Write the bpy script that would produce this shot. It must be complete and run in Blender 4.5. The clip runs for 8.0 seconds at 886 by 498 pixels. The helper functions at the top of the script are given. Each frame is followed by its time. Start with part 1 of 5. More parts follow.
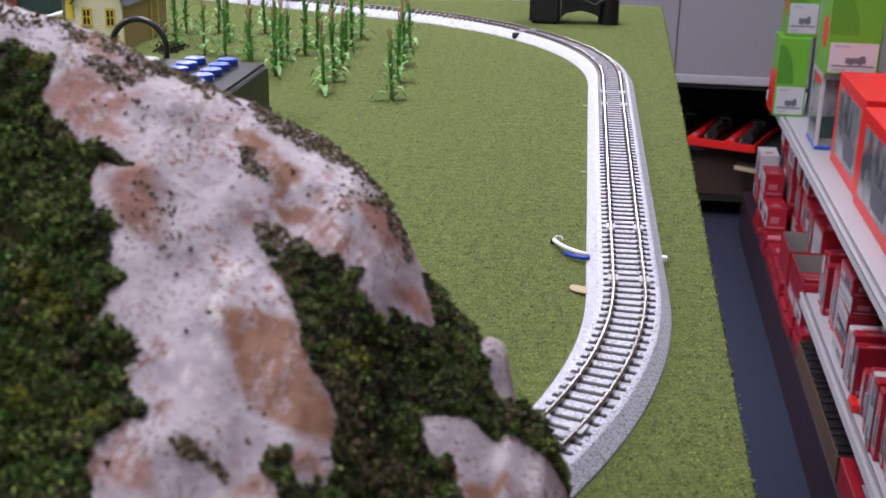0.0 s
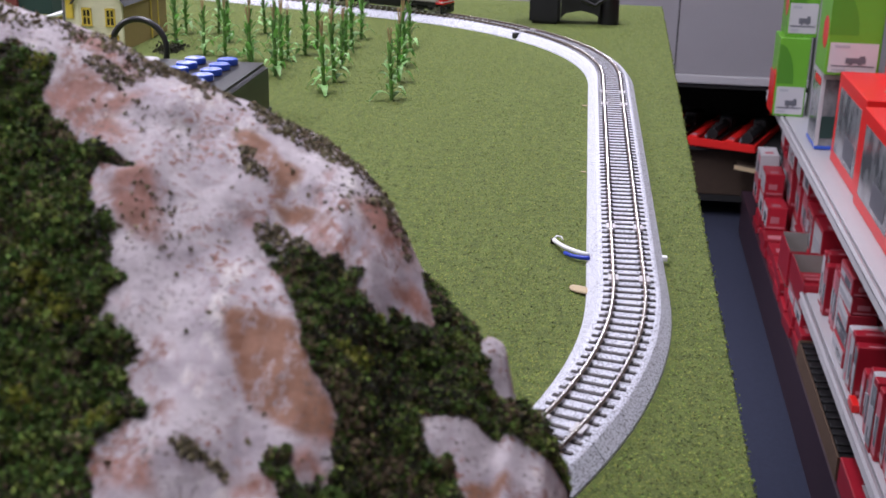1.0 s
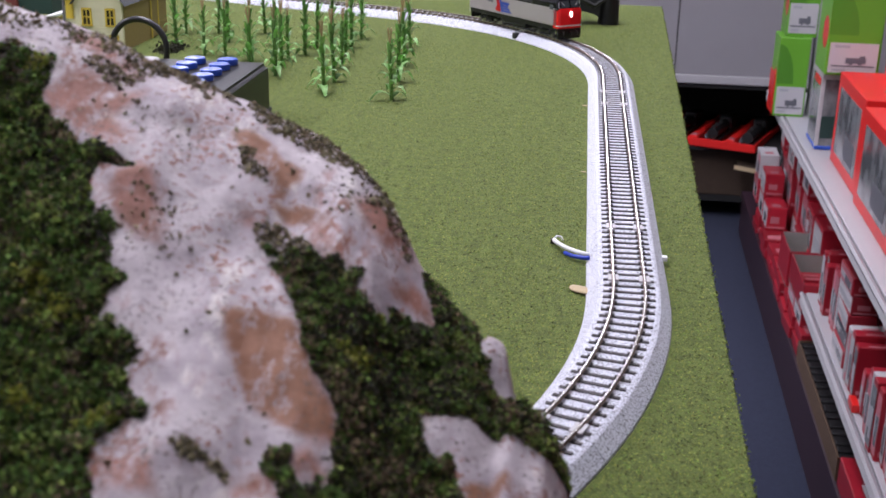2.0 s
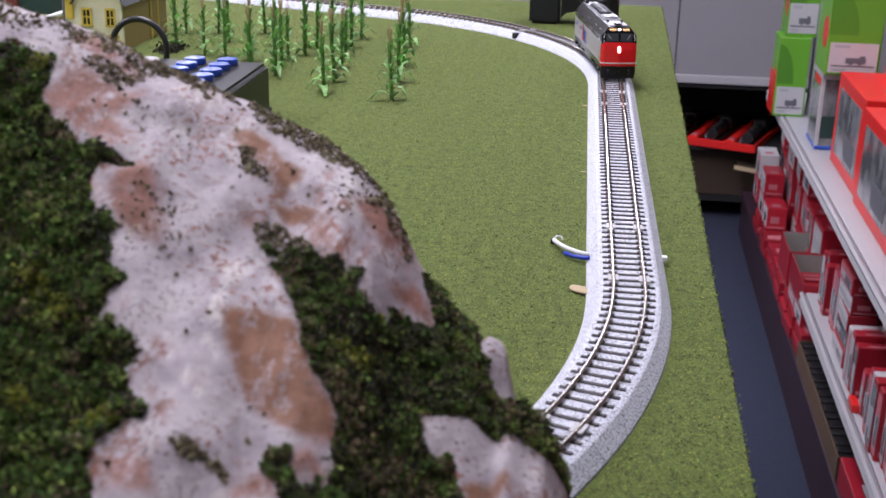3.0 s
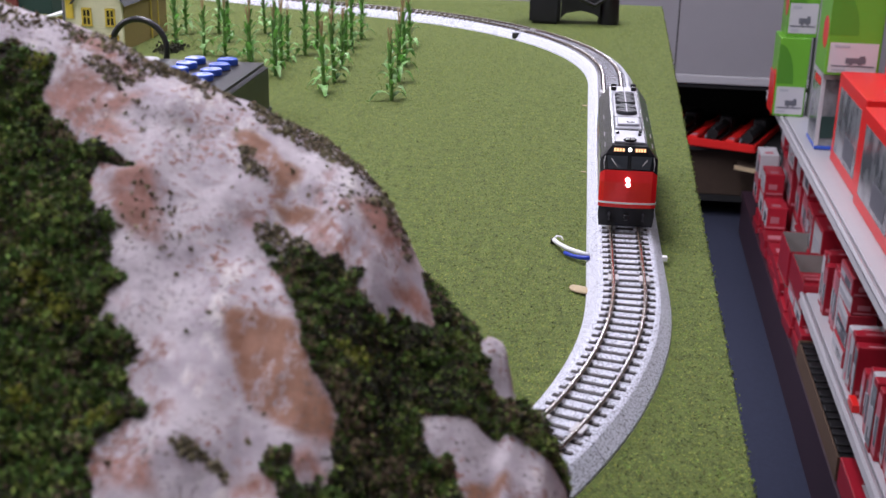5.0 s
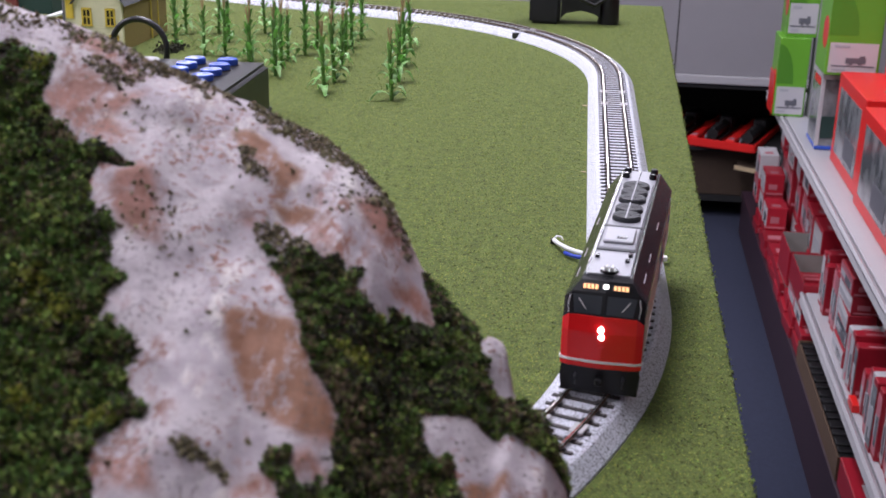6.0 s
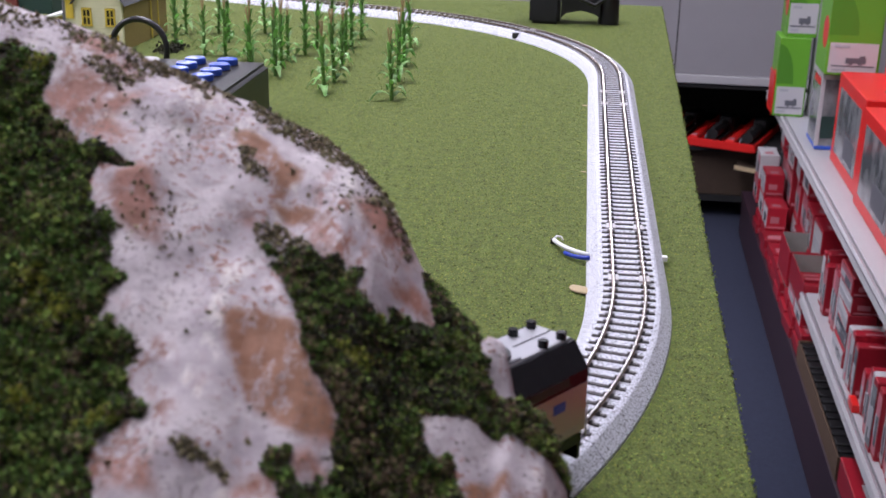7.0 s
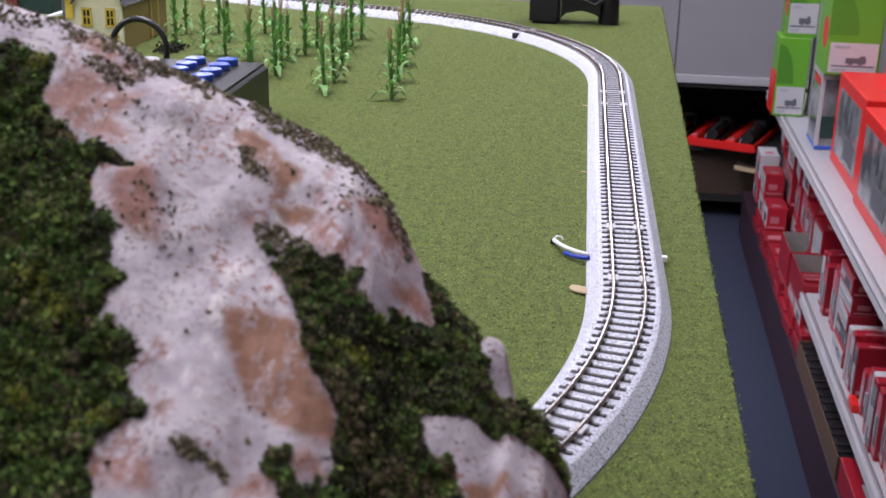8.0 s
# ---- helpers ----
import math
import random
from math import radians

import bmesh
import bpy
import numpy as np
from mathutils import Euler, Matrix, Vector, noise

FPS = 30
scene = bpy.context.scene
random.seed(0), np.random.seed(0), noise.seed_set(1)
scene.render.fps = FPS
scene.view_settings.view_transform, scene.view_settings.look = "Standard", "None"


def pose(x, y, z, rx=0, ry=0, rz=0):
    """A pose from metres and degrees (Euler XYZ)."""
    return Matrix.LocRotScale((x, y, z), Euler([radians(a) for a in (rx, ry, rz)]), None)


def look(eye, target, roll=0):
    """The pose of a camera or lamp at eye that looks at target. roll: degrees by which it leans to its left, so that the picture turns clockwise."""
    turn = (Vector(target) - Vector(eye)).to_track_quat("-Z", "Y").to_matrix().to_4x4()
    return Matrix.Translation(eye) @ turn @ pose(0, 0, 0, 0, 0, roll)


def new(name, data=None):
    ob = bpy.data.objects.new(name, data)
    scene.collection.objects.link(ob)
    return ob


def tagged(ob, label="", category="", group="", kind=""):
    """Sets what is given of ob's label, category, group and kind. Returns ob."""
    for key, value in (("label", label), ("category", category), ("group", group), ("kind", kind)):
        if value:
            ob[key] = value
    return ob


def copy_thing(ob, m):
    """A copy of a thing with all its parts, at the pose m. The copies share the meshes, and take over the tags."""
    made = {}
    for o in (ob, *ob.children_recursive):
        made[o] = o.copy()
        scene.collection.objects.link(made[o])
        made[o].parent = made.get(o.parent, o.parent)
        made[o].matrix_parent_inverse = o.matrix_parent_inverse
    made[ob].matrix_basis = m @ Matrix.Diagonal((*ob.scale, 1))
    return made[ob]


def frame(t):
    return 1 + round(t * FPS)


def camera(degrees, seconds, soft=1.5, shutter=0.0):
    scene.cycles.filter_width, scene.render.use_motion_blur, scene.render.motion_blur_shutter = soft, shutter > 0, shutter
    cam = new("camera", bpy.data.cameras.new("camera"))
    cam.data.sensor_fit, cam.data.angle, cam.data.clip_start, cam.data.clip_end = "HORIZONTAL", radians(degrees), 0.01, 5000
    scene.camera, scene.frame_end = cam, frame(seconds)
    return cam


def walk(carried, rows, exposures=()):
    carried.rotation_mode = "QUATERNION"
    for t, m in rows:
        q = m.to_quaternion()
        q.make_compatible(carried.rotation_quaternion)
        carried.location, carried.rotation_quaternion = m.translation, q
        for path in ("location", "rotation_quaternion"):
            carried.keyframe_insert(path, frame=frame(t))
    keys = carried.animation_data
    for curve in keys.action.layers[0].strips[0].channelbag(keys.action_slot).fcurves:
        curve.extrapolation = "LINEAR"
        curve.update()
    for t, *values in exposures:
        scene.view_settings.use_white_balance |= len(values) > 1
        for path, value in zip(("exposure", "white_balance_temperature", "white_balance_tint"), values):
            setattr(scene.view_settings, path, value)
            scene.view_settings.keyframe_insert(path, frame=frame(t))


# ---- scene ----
EYE = Vector((-0.03566, -0.63124, 0.24658))
AIM = Vector((-0.10329, 0.93783, -0.33138))
cam = camera(40.821, 8.0)
cam.data.dof.use_dof = True
cam.data.dof.focus_distance = 0.85
cam.data.dof.aperture_fstop = 24.0
STAND = look(EYE, EYE + AIM, 1.199)
walk(cam, [(0.0, STAND), (8.0, STAND)], exposures=[(0.0, 0.20, 6130, 23), (8.0, 0.20, 6130, 23)])

# ---- light: fluorescent ceiling strips of the shop ----
world = bpy.data.worlds.new("world")
scene.world = world
world.use_nodes = True
world.node_tree.nodes["Background"].inputs[0].default_value = (0.9, 0.95, 1.0, 1)
world.node_tree.nodes["Background"].inputs[1].default_value = 0.05
CEIL = 1.75


def strip_lamp(x, y, power, length=2.4, width=0.3):
    lamp = bpy.data.lights.new("ceiling_strip", "AREA")
    lamp.shape, lamp.size, lamp.size_y, lamp.energy = "RECTANGLE", width, length, power
    lamp.color = (0.97, 0.98, 1.0)
    ob = new("ceiling_strip", lamp)
    ob.matrix_world = pose(x, y, CEIL - 0.03)


strip_lamp(-0.50, 0.75, 52, width=0.6)
strip_lamp(-2.5, 0.5, 56)
strip_lamp(-0.75, -2.2, 6)
strip_lamp(0.10, 6.0, 44, length=2.4, width=0.16)
strip_lamp(-2.3, 5.4, 40, length=2.4, width=0.3)
strip_lamp(0.60, 2.2, 13)


# ---- materials ----
def mat(name, base, rough=0.6, metal=0.0, vary=0.0, scale=40.0, bump=0.0, bump_scale=400.0, second=None, speck=None,
        speck_scale=900.0, speck_at=0.62, rand=0.0, island=0.0, coat=0.0, emit=0.0, soft_speck=0.06, hue=0.0, stretch=None):
    """Principled surface: large and small variation between base and second, specks, bump, per-object or per-piece spread."""
    m = bpy.data.materials.new(name)
    m.use_nodes = True
    t = m.node_tree
    n, l = t.nodes, t.links
    b = n["Principled BSDF"]
    b.inputs["Roughness"].default_value, b.inputs["Metallic"].default_value = rough, metal
    b.inputs["Coat Weight"].default_value = coat
    co = n.new("ShaderNodeTexCoord").outputs["Object"]
    if stretch:
        mp = n.new("ShaderNodeMapping")
        mp.inputs["Scale"].default_value = stretch
        l.new(co, mp.inputs[0])
        co = mp.outputs[0]

    def noise_at(s, detail=4.0, r=0.6):
        x = n.new("ShaderNodeTexNoise")
        x.inputs["Scale"].default_value, x.inputs["Detail"].default_value, x.inputs["Roughness"].default_value = s, detail, r
        l.new(co, x.inputs["Vector"])
        return x.outputs["Fac"]

    def mix(fac, a, c):
        x = n.new("ShaderNodeMix")
        x.data_type = "RGBA"
        for socket, v in ((x.inputs[0], fac), (x.inputs[6], a), (x.inputs[7], c)):
            if isinstance(v, (tuple, list)):
                socket.default_value = (*v, 1)
            elif isinstance(v, float):
                socket.default_value = v
            else:
                l.new(v, socket)
        return x.outputs[2]

    def ramp(fac, lo, hi):
        x = n.new("ShaderNodeMapRange")
        x.inputs[1].default_value, x.inputs[2].default_value = lo, hi
        l.new(fac, x.inputs[0])
        return x.outputs[0]

    col = base
    if second:
        col = mix(ramp(noise_at(scale), 0.38, 0.62), base, second)
    if speck:
        col = mix(ramp(noise_at(speck_scale, 2.0), speck_at, speck_at + soft_speck), col, speck)
    if vary or rand or island or hue:
        h = n.new("ShaderNodeHueSaturation")
        if isinstance(col, tuple):
            h.inputs["Color"].default_value = (*col, 1)
        else:
            l.new(col, h.inputs["Color"])
        val = None
        for amount, src in ((vary, noise_at(scale * 3.1, 6.0, 0.7) if vary else None),
                            (rand, n.new("ShaderNodeObjectInfo").outputs["Random"] if rand else None),
                            (island, n.new("ShaderNodeNewGeometry").outputs["Random Per Island"] if island else None)):
            if not amount:
                continue
            x = n.new("ShaderNodeMapRange")
            x.inputs[3].default_value, x.inputs[4].default_value = 1 - amount, 1 + amount
            l.new(src, x.inputs[0])
            if val is None:
                val = x.outputs[0]
            else:
                k = n.new("ShaderNodeMath")
                k.operation = "MULTIPLY"
                l.new(val, k.inputs[0])
                l.new(x.outputs[0], k.inputs[1])
                val = k.outputs[0]
        if val is not None:
            l.new(val, h.inputs["Value"])
        if hue:
            w = n.new("ShaderNodeTexWhiteNoise")
            w.noise_dimensions = "1D"
            l.new(n.new("ShaderNodeNewGeometry").outputs["Random Per Island"], w.inputs["W"])
            x = n.new("ShaderNodeMapRange")
            x.inputs[3].default_value, x.inputs[4].default_value = 0.5 - hue, 0.5 + hue
            l.new(w.outputs["Value"], x.inputs[0])
            l.new(x.outputs[0], h.inputs["Hue"])
        col = h.outputs[0]
    if isinstance(col, tuple):
        b.inputs["Base Color"].default_value = (*col, 1)
    else:
        l.new(col, b.inputs["Base Color"])
    if bump:
        x = n.new("ShaderNodeBump")
        x.inputs["Strength"].default_value, x.inputs["Distance"].default_value = min(1.0, bump), 0.001 * max(1.0, bump)
        l.new(noise_at(bump_scale, 5.0, 0.7), x.inputs["Height"])
        l.new(x.outputs[0], b.inputs["Normal"])
    if emit:
        b.inputs["Emission Color"].default_value = (*base, 1)
        b.inputs["Emission Strength"].default_value = emit
    return m


def plastic(name, c, rough=0.4, **k):
    return mat(name, c, rough, vary=k.pop("vary", 0.06), scale=60, bump=k.pop("bump", 0.05), bump_scale=900, **k)


GRASS = mat("grass_mat", (0.070, 0.100, 0.018), 0.95, vary=0.85, scale=130, bump=1.0, bump_scale=1100, second=(0.112, 0.147, 0.027),
            speck=(0.30, 0.30, 0.06), speck_scale=1100, speck_at=0.60, soft_speck=0.06)
FLOCK = mat("grass_flock", (0.133, 0.171, 0.031), 0.95, island=0.85, hue=0.035)
EDGE_WOOD = mat("table_edge", (0.10, 0.08, 0.055), 0.8, vary=0.2, scale=30, bump=0.3)
BALLAST = mat("ballast_plastic", (0.73, 0.74, 0.82), 0.5, vary=0.5, scale=330, bump=1.0, bump_scale=1000,
              speck=(0.15, 0.15, 0.18), speck_scale=1050, speck_at=0.51, soft_speck=0.12)
TIE = mat("tie_plastic", (0.036, 0.030, 0.030), 0.38, rand=0.25, vary=0.2, scale=200, bump=0.3, bump_scale=900)
RAIL = mat("nickel_rail", (0.90, 0.86, 0.80), 0.24, 1.0, vary=0.12, scale=70, bump=0.1)
RAILSIDE = mat("rail_web", (0.16, 0.10, 0.07), 0.5, 0.4, vary=0.2, scale=90)
JOINER = mat("joiner_plastic", (0.52, 0.50, 0.51), 0.35, vary=0.15, scale=300)
ROCK = mat("painted_rock", (0.60, 0.52, 0.53), 0.72)
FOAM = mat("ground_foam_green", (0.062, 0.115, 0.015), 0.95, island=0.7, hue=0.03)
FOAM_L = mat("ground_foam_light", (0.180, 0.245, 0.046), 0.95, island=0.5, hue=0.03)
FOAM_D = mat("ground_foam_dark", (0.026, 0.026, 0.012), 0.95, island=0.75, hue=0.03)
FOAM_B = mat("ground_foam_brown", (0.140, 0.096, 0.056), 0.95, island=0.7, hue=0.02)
FOAM_Y = mat("ground_foam_yellow", (0.25, 0.27, 0.030), 0.95, island=0.45, hue=0.02)
GREY_TUFF = mat("turf_crumb_grey", (0.150, 0.125, 0.072), 0.95, island=0.7, hue=0.03)
RED = plastic("loco_red", (0.80, 0.014, 0.014), 0.26, coat=0.3)
BLACK = plastic("loco_black", (0.012, 0.012, 0.014), 0.2)
SILVER = mat("loco_silver", (0.50, 0.455, 0.48), 0.38, 0.6, vary=0.05, scale=40)
ROOFGREY = mat("loco_roof_silver", (0.38, 0.38, 0.415), 0.38, 0.35, vary=0.06, scale=60)
FAN = plastic("fan_grey", (0.024, 0.025, 0.030), 0.45)
BLACK.node_tree.nodes["Principled BSDF"].inputs["Specular IOR Level"].default_value = 0.32
WHITE = plastic("white_stripe", (0.8, 0.8, 0.8), 0.4)
BLUE = plastic("loco_blue", (0.04, 0.11, 0.55), 0.4)
GLASS = mat("loco_window", (0.075, 0.085, 0.10), 0.08, coat=0.4)
LAMP = mat("headlight", (1.0, 0.97, 0.85), 0.3, emit=5.0)
BOARD = mat("number_glow", (1.0, 0.52, 0.22), 0.3, emit=1.3)
STEEL = mat("wheel_steel", (0.42, 0.41, 0.4), 0.35, 1.0, vary=0.1)
CORN = mat("corn_green", (0.17, 0.39, 0.085), 0.38, rand=0.3, vary=0.3, scale=120, second=(0.33, 0.55, 0.22))
CORN_D = mat("corn_stalk", (0.14, 0.28, 0.06), 0.6, rand=0.3, vary=0.2, scale=100, second=(0.07, 0.15, 0.03))
TASSEL = mat("corn_tassel", (0.40, 0.29, 0.15), 0.8, rand=0.3)
CLAP = mat("clapboard_yellow", (0.82, 0.79, 0.58), 0.65, vary=0.08, scale=60)
TAN_WALL = mat("mustard_boards", (0.36, 0.26, 0.095), 0.7, vary=0.25, scale=120)
TRIM_Y = plastic("trim_yellow", (0.75, 0.55, 0.07), 0.5)
PANE = mat("model_pane", (0.05, 0.04, 0.03), 0.15, vary=0.2)
SHINGLE = mat("model_shingle", (0.19, 0.19, 0.21), 0.8, vary=0.25, scale=120, bump=0.5)
BRICKRED = mat("model_red_wall", (0.20, 0.045, 0.04), 0.8, vary=0.25, scale=200)
DARKGREEN = mat("model_green_wall", (0.018, 0.05, 0.042), 0.7, vary=0.2, scale=100)
BOXBLACK = plastic("box_black", (0.018, 0.018, 0.020), 0.38, bump=0.2)
BOXBLACK.node_tree.nodes["Principled BSDF"].inputs["Specular IOR Level"].default_value = 0.3
BTN = plastic("button_blue", (0.035, 0.10, 0.50), 0.2)
CABLE = plastic("cable_black", (0.018, 0.018, 0.02), 0.35)
WIREW = plastic("wire_white", (0.75, 0.75, 0.75), 0.4)
WIREB = plastic("wire_blue", (0.02, 0.05, 0.42), 0.4)
FLOOR = mat("carpet_navy", (0.027, 0.033, 0.064), 0.95, vary=0.35, scale=40, bump=0.8, bump_scale=300)
SHELF = mat("shelf_white", (0.45, 0.44, 0.46), 0.45, vary=0.06, scale=20)
KICK = mat("kick_maroon", (0.035, 0.016, 0.026), 0.5, vary=0.15, scale=12)
PANEL = mat("panel_grey", (0.30, 0.29, 0.31), 0.5, vary=0.05, scale=6)
WALL = mat("shop_wall", (0.62, 0.60, 0.57), 0.8, vary=0.05, scale=3)
CEILING = mat("ceiling_tile", (0.75, 0.75, 0.74), 0.9, vary=0.05, scale=8)
# near-black: shade of the cabinet recess put into colour, also the panel seam
DARK = mat("dark_shade_and_seam", (0.012, 0.012, 0.013), 0.8, vary=0.2, scale=10)
CARD = mat("cardboard", (0.11, 0.066, 0.040), 0.85, vary=0.12, scale=14, bump=0.2)
# darkened copy of the cardboard, with the recess's shade in its brown
SHADED_CARD = mat("cardboard_shaded", (0.055, 0.034, 0.022), 0.85, vary=0.25, scale=14, bump=0.2)
CARTON_RED = mat("carton_red", (0.36, 0.012, 0.025), 0.4, rand=0.18, vary=0.06, scale=12)
CARTON_WHITE = mat("carton_white", (0.54, 0.52, 0.535), 0.45, rand=0.08, vary=0.05, scale=14)
CARTON_GREEN = mat("carton_green", (0.135, 0.39, 0.028), 0.4, rand=0.1, vary=0.05, scale=10)
GREEN_DEEP = mat("carton_green_arc", (0.085, 0.28, 0.022), 0.4, rand=0.1, vary=0.05, scale=10)
BRIGHT_RED = plastic("carton_bright_red", (0.74, 0.02, 0.015), 0.35)
CARTON_PINK = mat("print_pink", (0.52, 0.17, 0.20), 0.4, rand=0.2)
TRAY_GREY = mat("tray_inside", (0.26, 0.24, 0.22), 0.8, vary=0.1, scale=20)
CARTON_BLACK = mat("carton_black", (0.014, 0.013, 0.014), 0.45, rand=0.3)
INK = mat("ink_grey", (0.13, 0.13, 0.15), 0.6)
INK_L = mat("ink_pale", (0.42, 0.42, 0.45), 0.6)
TAN = mat("lint_tan", (0.42, 0.33, 0.20), 0.9, vary=0.3, scale=300)
CELLO = mat("window_film", (0.30, 0.31, 0.32), 0.12, vary=0.4, scale=14, second=(0.10, 0.11, 0.12))


def rock_paint():
    """Dry-brushed plaster rock: pinkish white on high spots, terracotta wash in patches, dark grey crumbs of stain."""
    t = ROCK.node_tree
    n, l = t.nodes, t.links
    b = n["Principled BSDF"]
    co = n.new("ShaderNodeTexCoord").outputs["Object"]
    mp = n.new("ShaderNodeMapping")
    mp.inputs["Rotation"].default_value = (0, 0, 0.35)
    mp.inputs["Scale"].default_value = (1.0, 0.45, 0.7)
    l.new(co, mp.inputs[0])

    def tex(s, d, r, src):
        x = n.new("ShaderNodeTexNoise")
        x.inputs["Scale"].default_value, x.inputs["Detail"].default_value, x.inputs["Roughness"].default_value = s, d, r
        l.new(src, x.inputs["Vector"])
        return x.outputs["Fac"]

    def ramp(f, lo, hi):
        x = n.new("ShaderNodeMapRange")
        x.inputs[1].default_value, x.inputs[2].default_value = lo, hi
        l.new(f, x.inputs[0])
        return x.outputs[0]

    def mix(f, a, c):
        x = n.new("ShaderNodeMix")
        x.data_type = "RGBA"
        l.new(f, x.inputs[0])
        for s, v in ((x.inputs[6], a), (x.inputs[7], c)):
            if isinstance(v, tuple):
                s.default_value = (*v, 1)
            else:
                l.new(v, s)
        return x.outputs[2]

    def mul(a, c):
        x = n.new("ShaderNodeMath")
        x.operation = "MULTIPLY"
        l.new(a, x.inputs[0])
        l.new(c, x.inputs[1])
        return x.outputs[0]

    def painted(name):
        at = n.new("ShaderNodeAttribute")
        at.attribute_name = name
        return at.outputs["Fac"]

    pale = mix(ramp(tex(55, 5, 0.6, co), 0.35, 0.65), (0.31, 0.262, 0.288), (0.505, 0.448, 0.468))
    pale = mix(ramp(tex(95, 6, 0.7, mp.outputs[0]), 0.55, 0.66), pale, (0.60, 0.55, 0.53))
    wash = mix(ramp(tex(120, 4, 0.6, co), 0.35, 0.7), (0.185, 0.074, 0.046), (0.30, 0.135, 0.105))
    ochre = mix(ramp(tex(140, 4, 0.65, mp.outputs[0]), 0.35, 0.7), (0.185, 0.078, 0.038), (0.265, 0.120, 0.068))
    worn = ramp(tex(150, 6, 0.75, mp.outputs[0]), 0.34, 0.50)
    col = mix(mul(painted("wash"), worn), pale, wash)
    col = mix(mul(ramp(tex(36, 3, 0.5, mp.outputs[0]), 0.54, 0.64), ramp(tex(240, 5, 0.75, mp.outputs[0]), 0.47, 0.58)), col, wash)
    col = mix(mul(ramp(tex(420, 4, 0.7, co), 0.55, 0.60), ramp(tex(42, 3, 0.5, co), 0.43, 0.57)), col, wash)
    col = mix(mul(painted("ochre"), ramp(tex(190, 6, 0.75, mp.outputs[0]), 0.33, 0.47)), col, ochre)
    col = mix(mul(ramp(tex(620, 4, 0.75, co), 0.57, 0.61), ramp(tex(30, 3, 0.5, co), 0.40, 0.60)), col, (0.10, 0.08, 0.07))
    l.new(col, b.inputs["Base Color"])
    x = n.new("ShaderNodeBump")
    x.inputs["Strength"].default_value, x.inputs["Distance"].default_value = 0.7, 0.0012
    l.new(tex(210, 7, 0.65, co), x.inputs["Height"])
    l.new(x.outputs[0], b.inputs["Normal"])


rock_paint()


# ---- mesh helpers ----
def part(name, bm, material, parent=None, label="", smooth=False):
    me = bpy.data.meshes.new(name)
    bm.to_mesh(me)
    bm.free()
    me.materials.append(material)
    if smooth:
        for p in me.polygons:
            p.use_smooth = True
    ob = new(name, me)
    if parent is not None:
        ob.parent = parent
    return tagged(ob, label) if label else ob


def shared(name, me, parent, m):
    ob = new(name, me)
    ob.parent = parent
    ob.matrix_basis = m
    return ob


def mesh_of(name, bm, material, smooth=False):
    me = bpy.data.meshes.new(name)
    bm.to_mesh(me)
    bm.free()
    me.materials.append(material)
    if smooth:
        for p in me.polygons:
            p.use_smooth = True
    return me


def box(x0, y0, z0, x1, y1, z1, bevel=0.0, bm=None, seg=1, m=None):
    bm = bm or bmesh.new()
    got = bmesh.ops.create_cube(bm, size=1.0)["verts"]
    for v in got:
        v.co = Vector(((x0 + x1) / 2 + v.co.x * (x1 - x0), (y0 + y1) / 2 + v.co.y * (y1 - y0), (z0 + z1) / 2 + v.co.z * (z1 - z0)))
    if bevel:
        edges = list({e for v in got for e in v.link_edges})
        r = bmesh.ops.bevel(bm, geom=edges, offset=bevel, segments=seg, affect="EDGES")
        got = list({v for v in r["verts"]} | {v for v in got if v.is_valid})
    if m is not None:
        for v in got:
            v.co = m @ v.co
    return bm


def cyl(r, h, m=None, seg=24, r2=None, bm=None, bevel=0.0):
    bm = bm or bmesh.new()
    got = bmesh.ops.create_cone(bm, cap_ends=True, segments=seg, radius1=r, radius2=r if r2 is None else r2, depth=h)["verts"]
    for v in got:
        v.co.z += h / 2
    if bevel:
        edges = [e for e in {e for v in got for e in v.link_edges} if abs(e.verts[0].co.z - e.verts[1].co.z) < 1e-6 and e.verts[0].co.z > h * 0.9]
        rr = bmesh.ops.bevel(bm, geom=edges, offset=bevel, segments=2, affect="EDGES")
        got = list(set(rr["verts"]) | {v for v in got if v.is_valid})
    if m is not None:
        for v in got:
            v.co = m @ v.co
    return bm


def tube(points, r, seg=8, bm=None):
    """A round tube along points."""
    bm = bm or bmesh.new()
    pts = [Vector(p) for p in points]
    rings = []
    for i, p in enumerate(pts):
        d = (pts[min(i + 1, len(pts) - 1)] - pts[max(i - 1, 0)]).normalized()
        a = d.orthogonal().normalized() if abs(d.z) > 0.95 else d.cross(Vector((0, 0, 1))).normalized()
        c = d.cross(a).normalized()
        rings.append([bm.verts.new(p + (a * math.cos(2 * math.pi * k / seg) + c * math.sin(2 * math.pi * k / seg)) * r) for k in range(seg)])
    for a, c in zip(rings, rings[1:]):
        for k in range(seg):
            bm.faces.new((a[k], a[(k + 1) % seg], c[(k + 1) % seg], c[k]))
    bm.faces.new(rings[0][::-1])
    bm.faces.new(rings[-1])
    return bm


def sweep(profile, places, bm=None):
    """A closed profile (side, up) carried along places (position, side vector)."""
    bm = bm or bmesh.new()
    rings = [[bm.verts.new(p + s * a + Vector((0, 0, b))) for a, b in profile] for p, s in places]
    k = len(profile)
    for a, c in zip(rings, rings[1:]):
        for i in range(k):
            bm.faces.new((a[i], a[(i + 1) % k], c[(i + 1) % k], c[i]))
    bm.faces.new(rings[0][::-1])
    bm.faces.new(rings[-1])
    bmesh.ops.recalc_face_normals(bm, faces=bm.faces)
    return bm


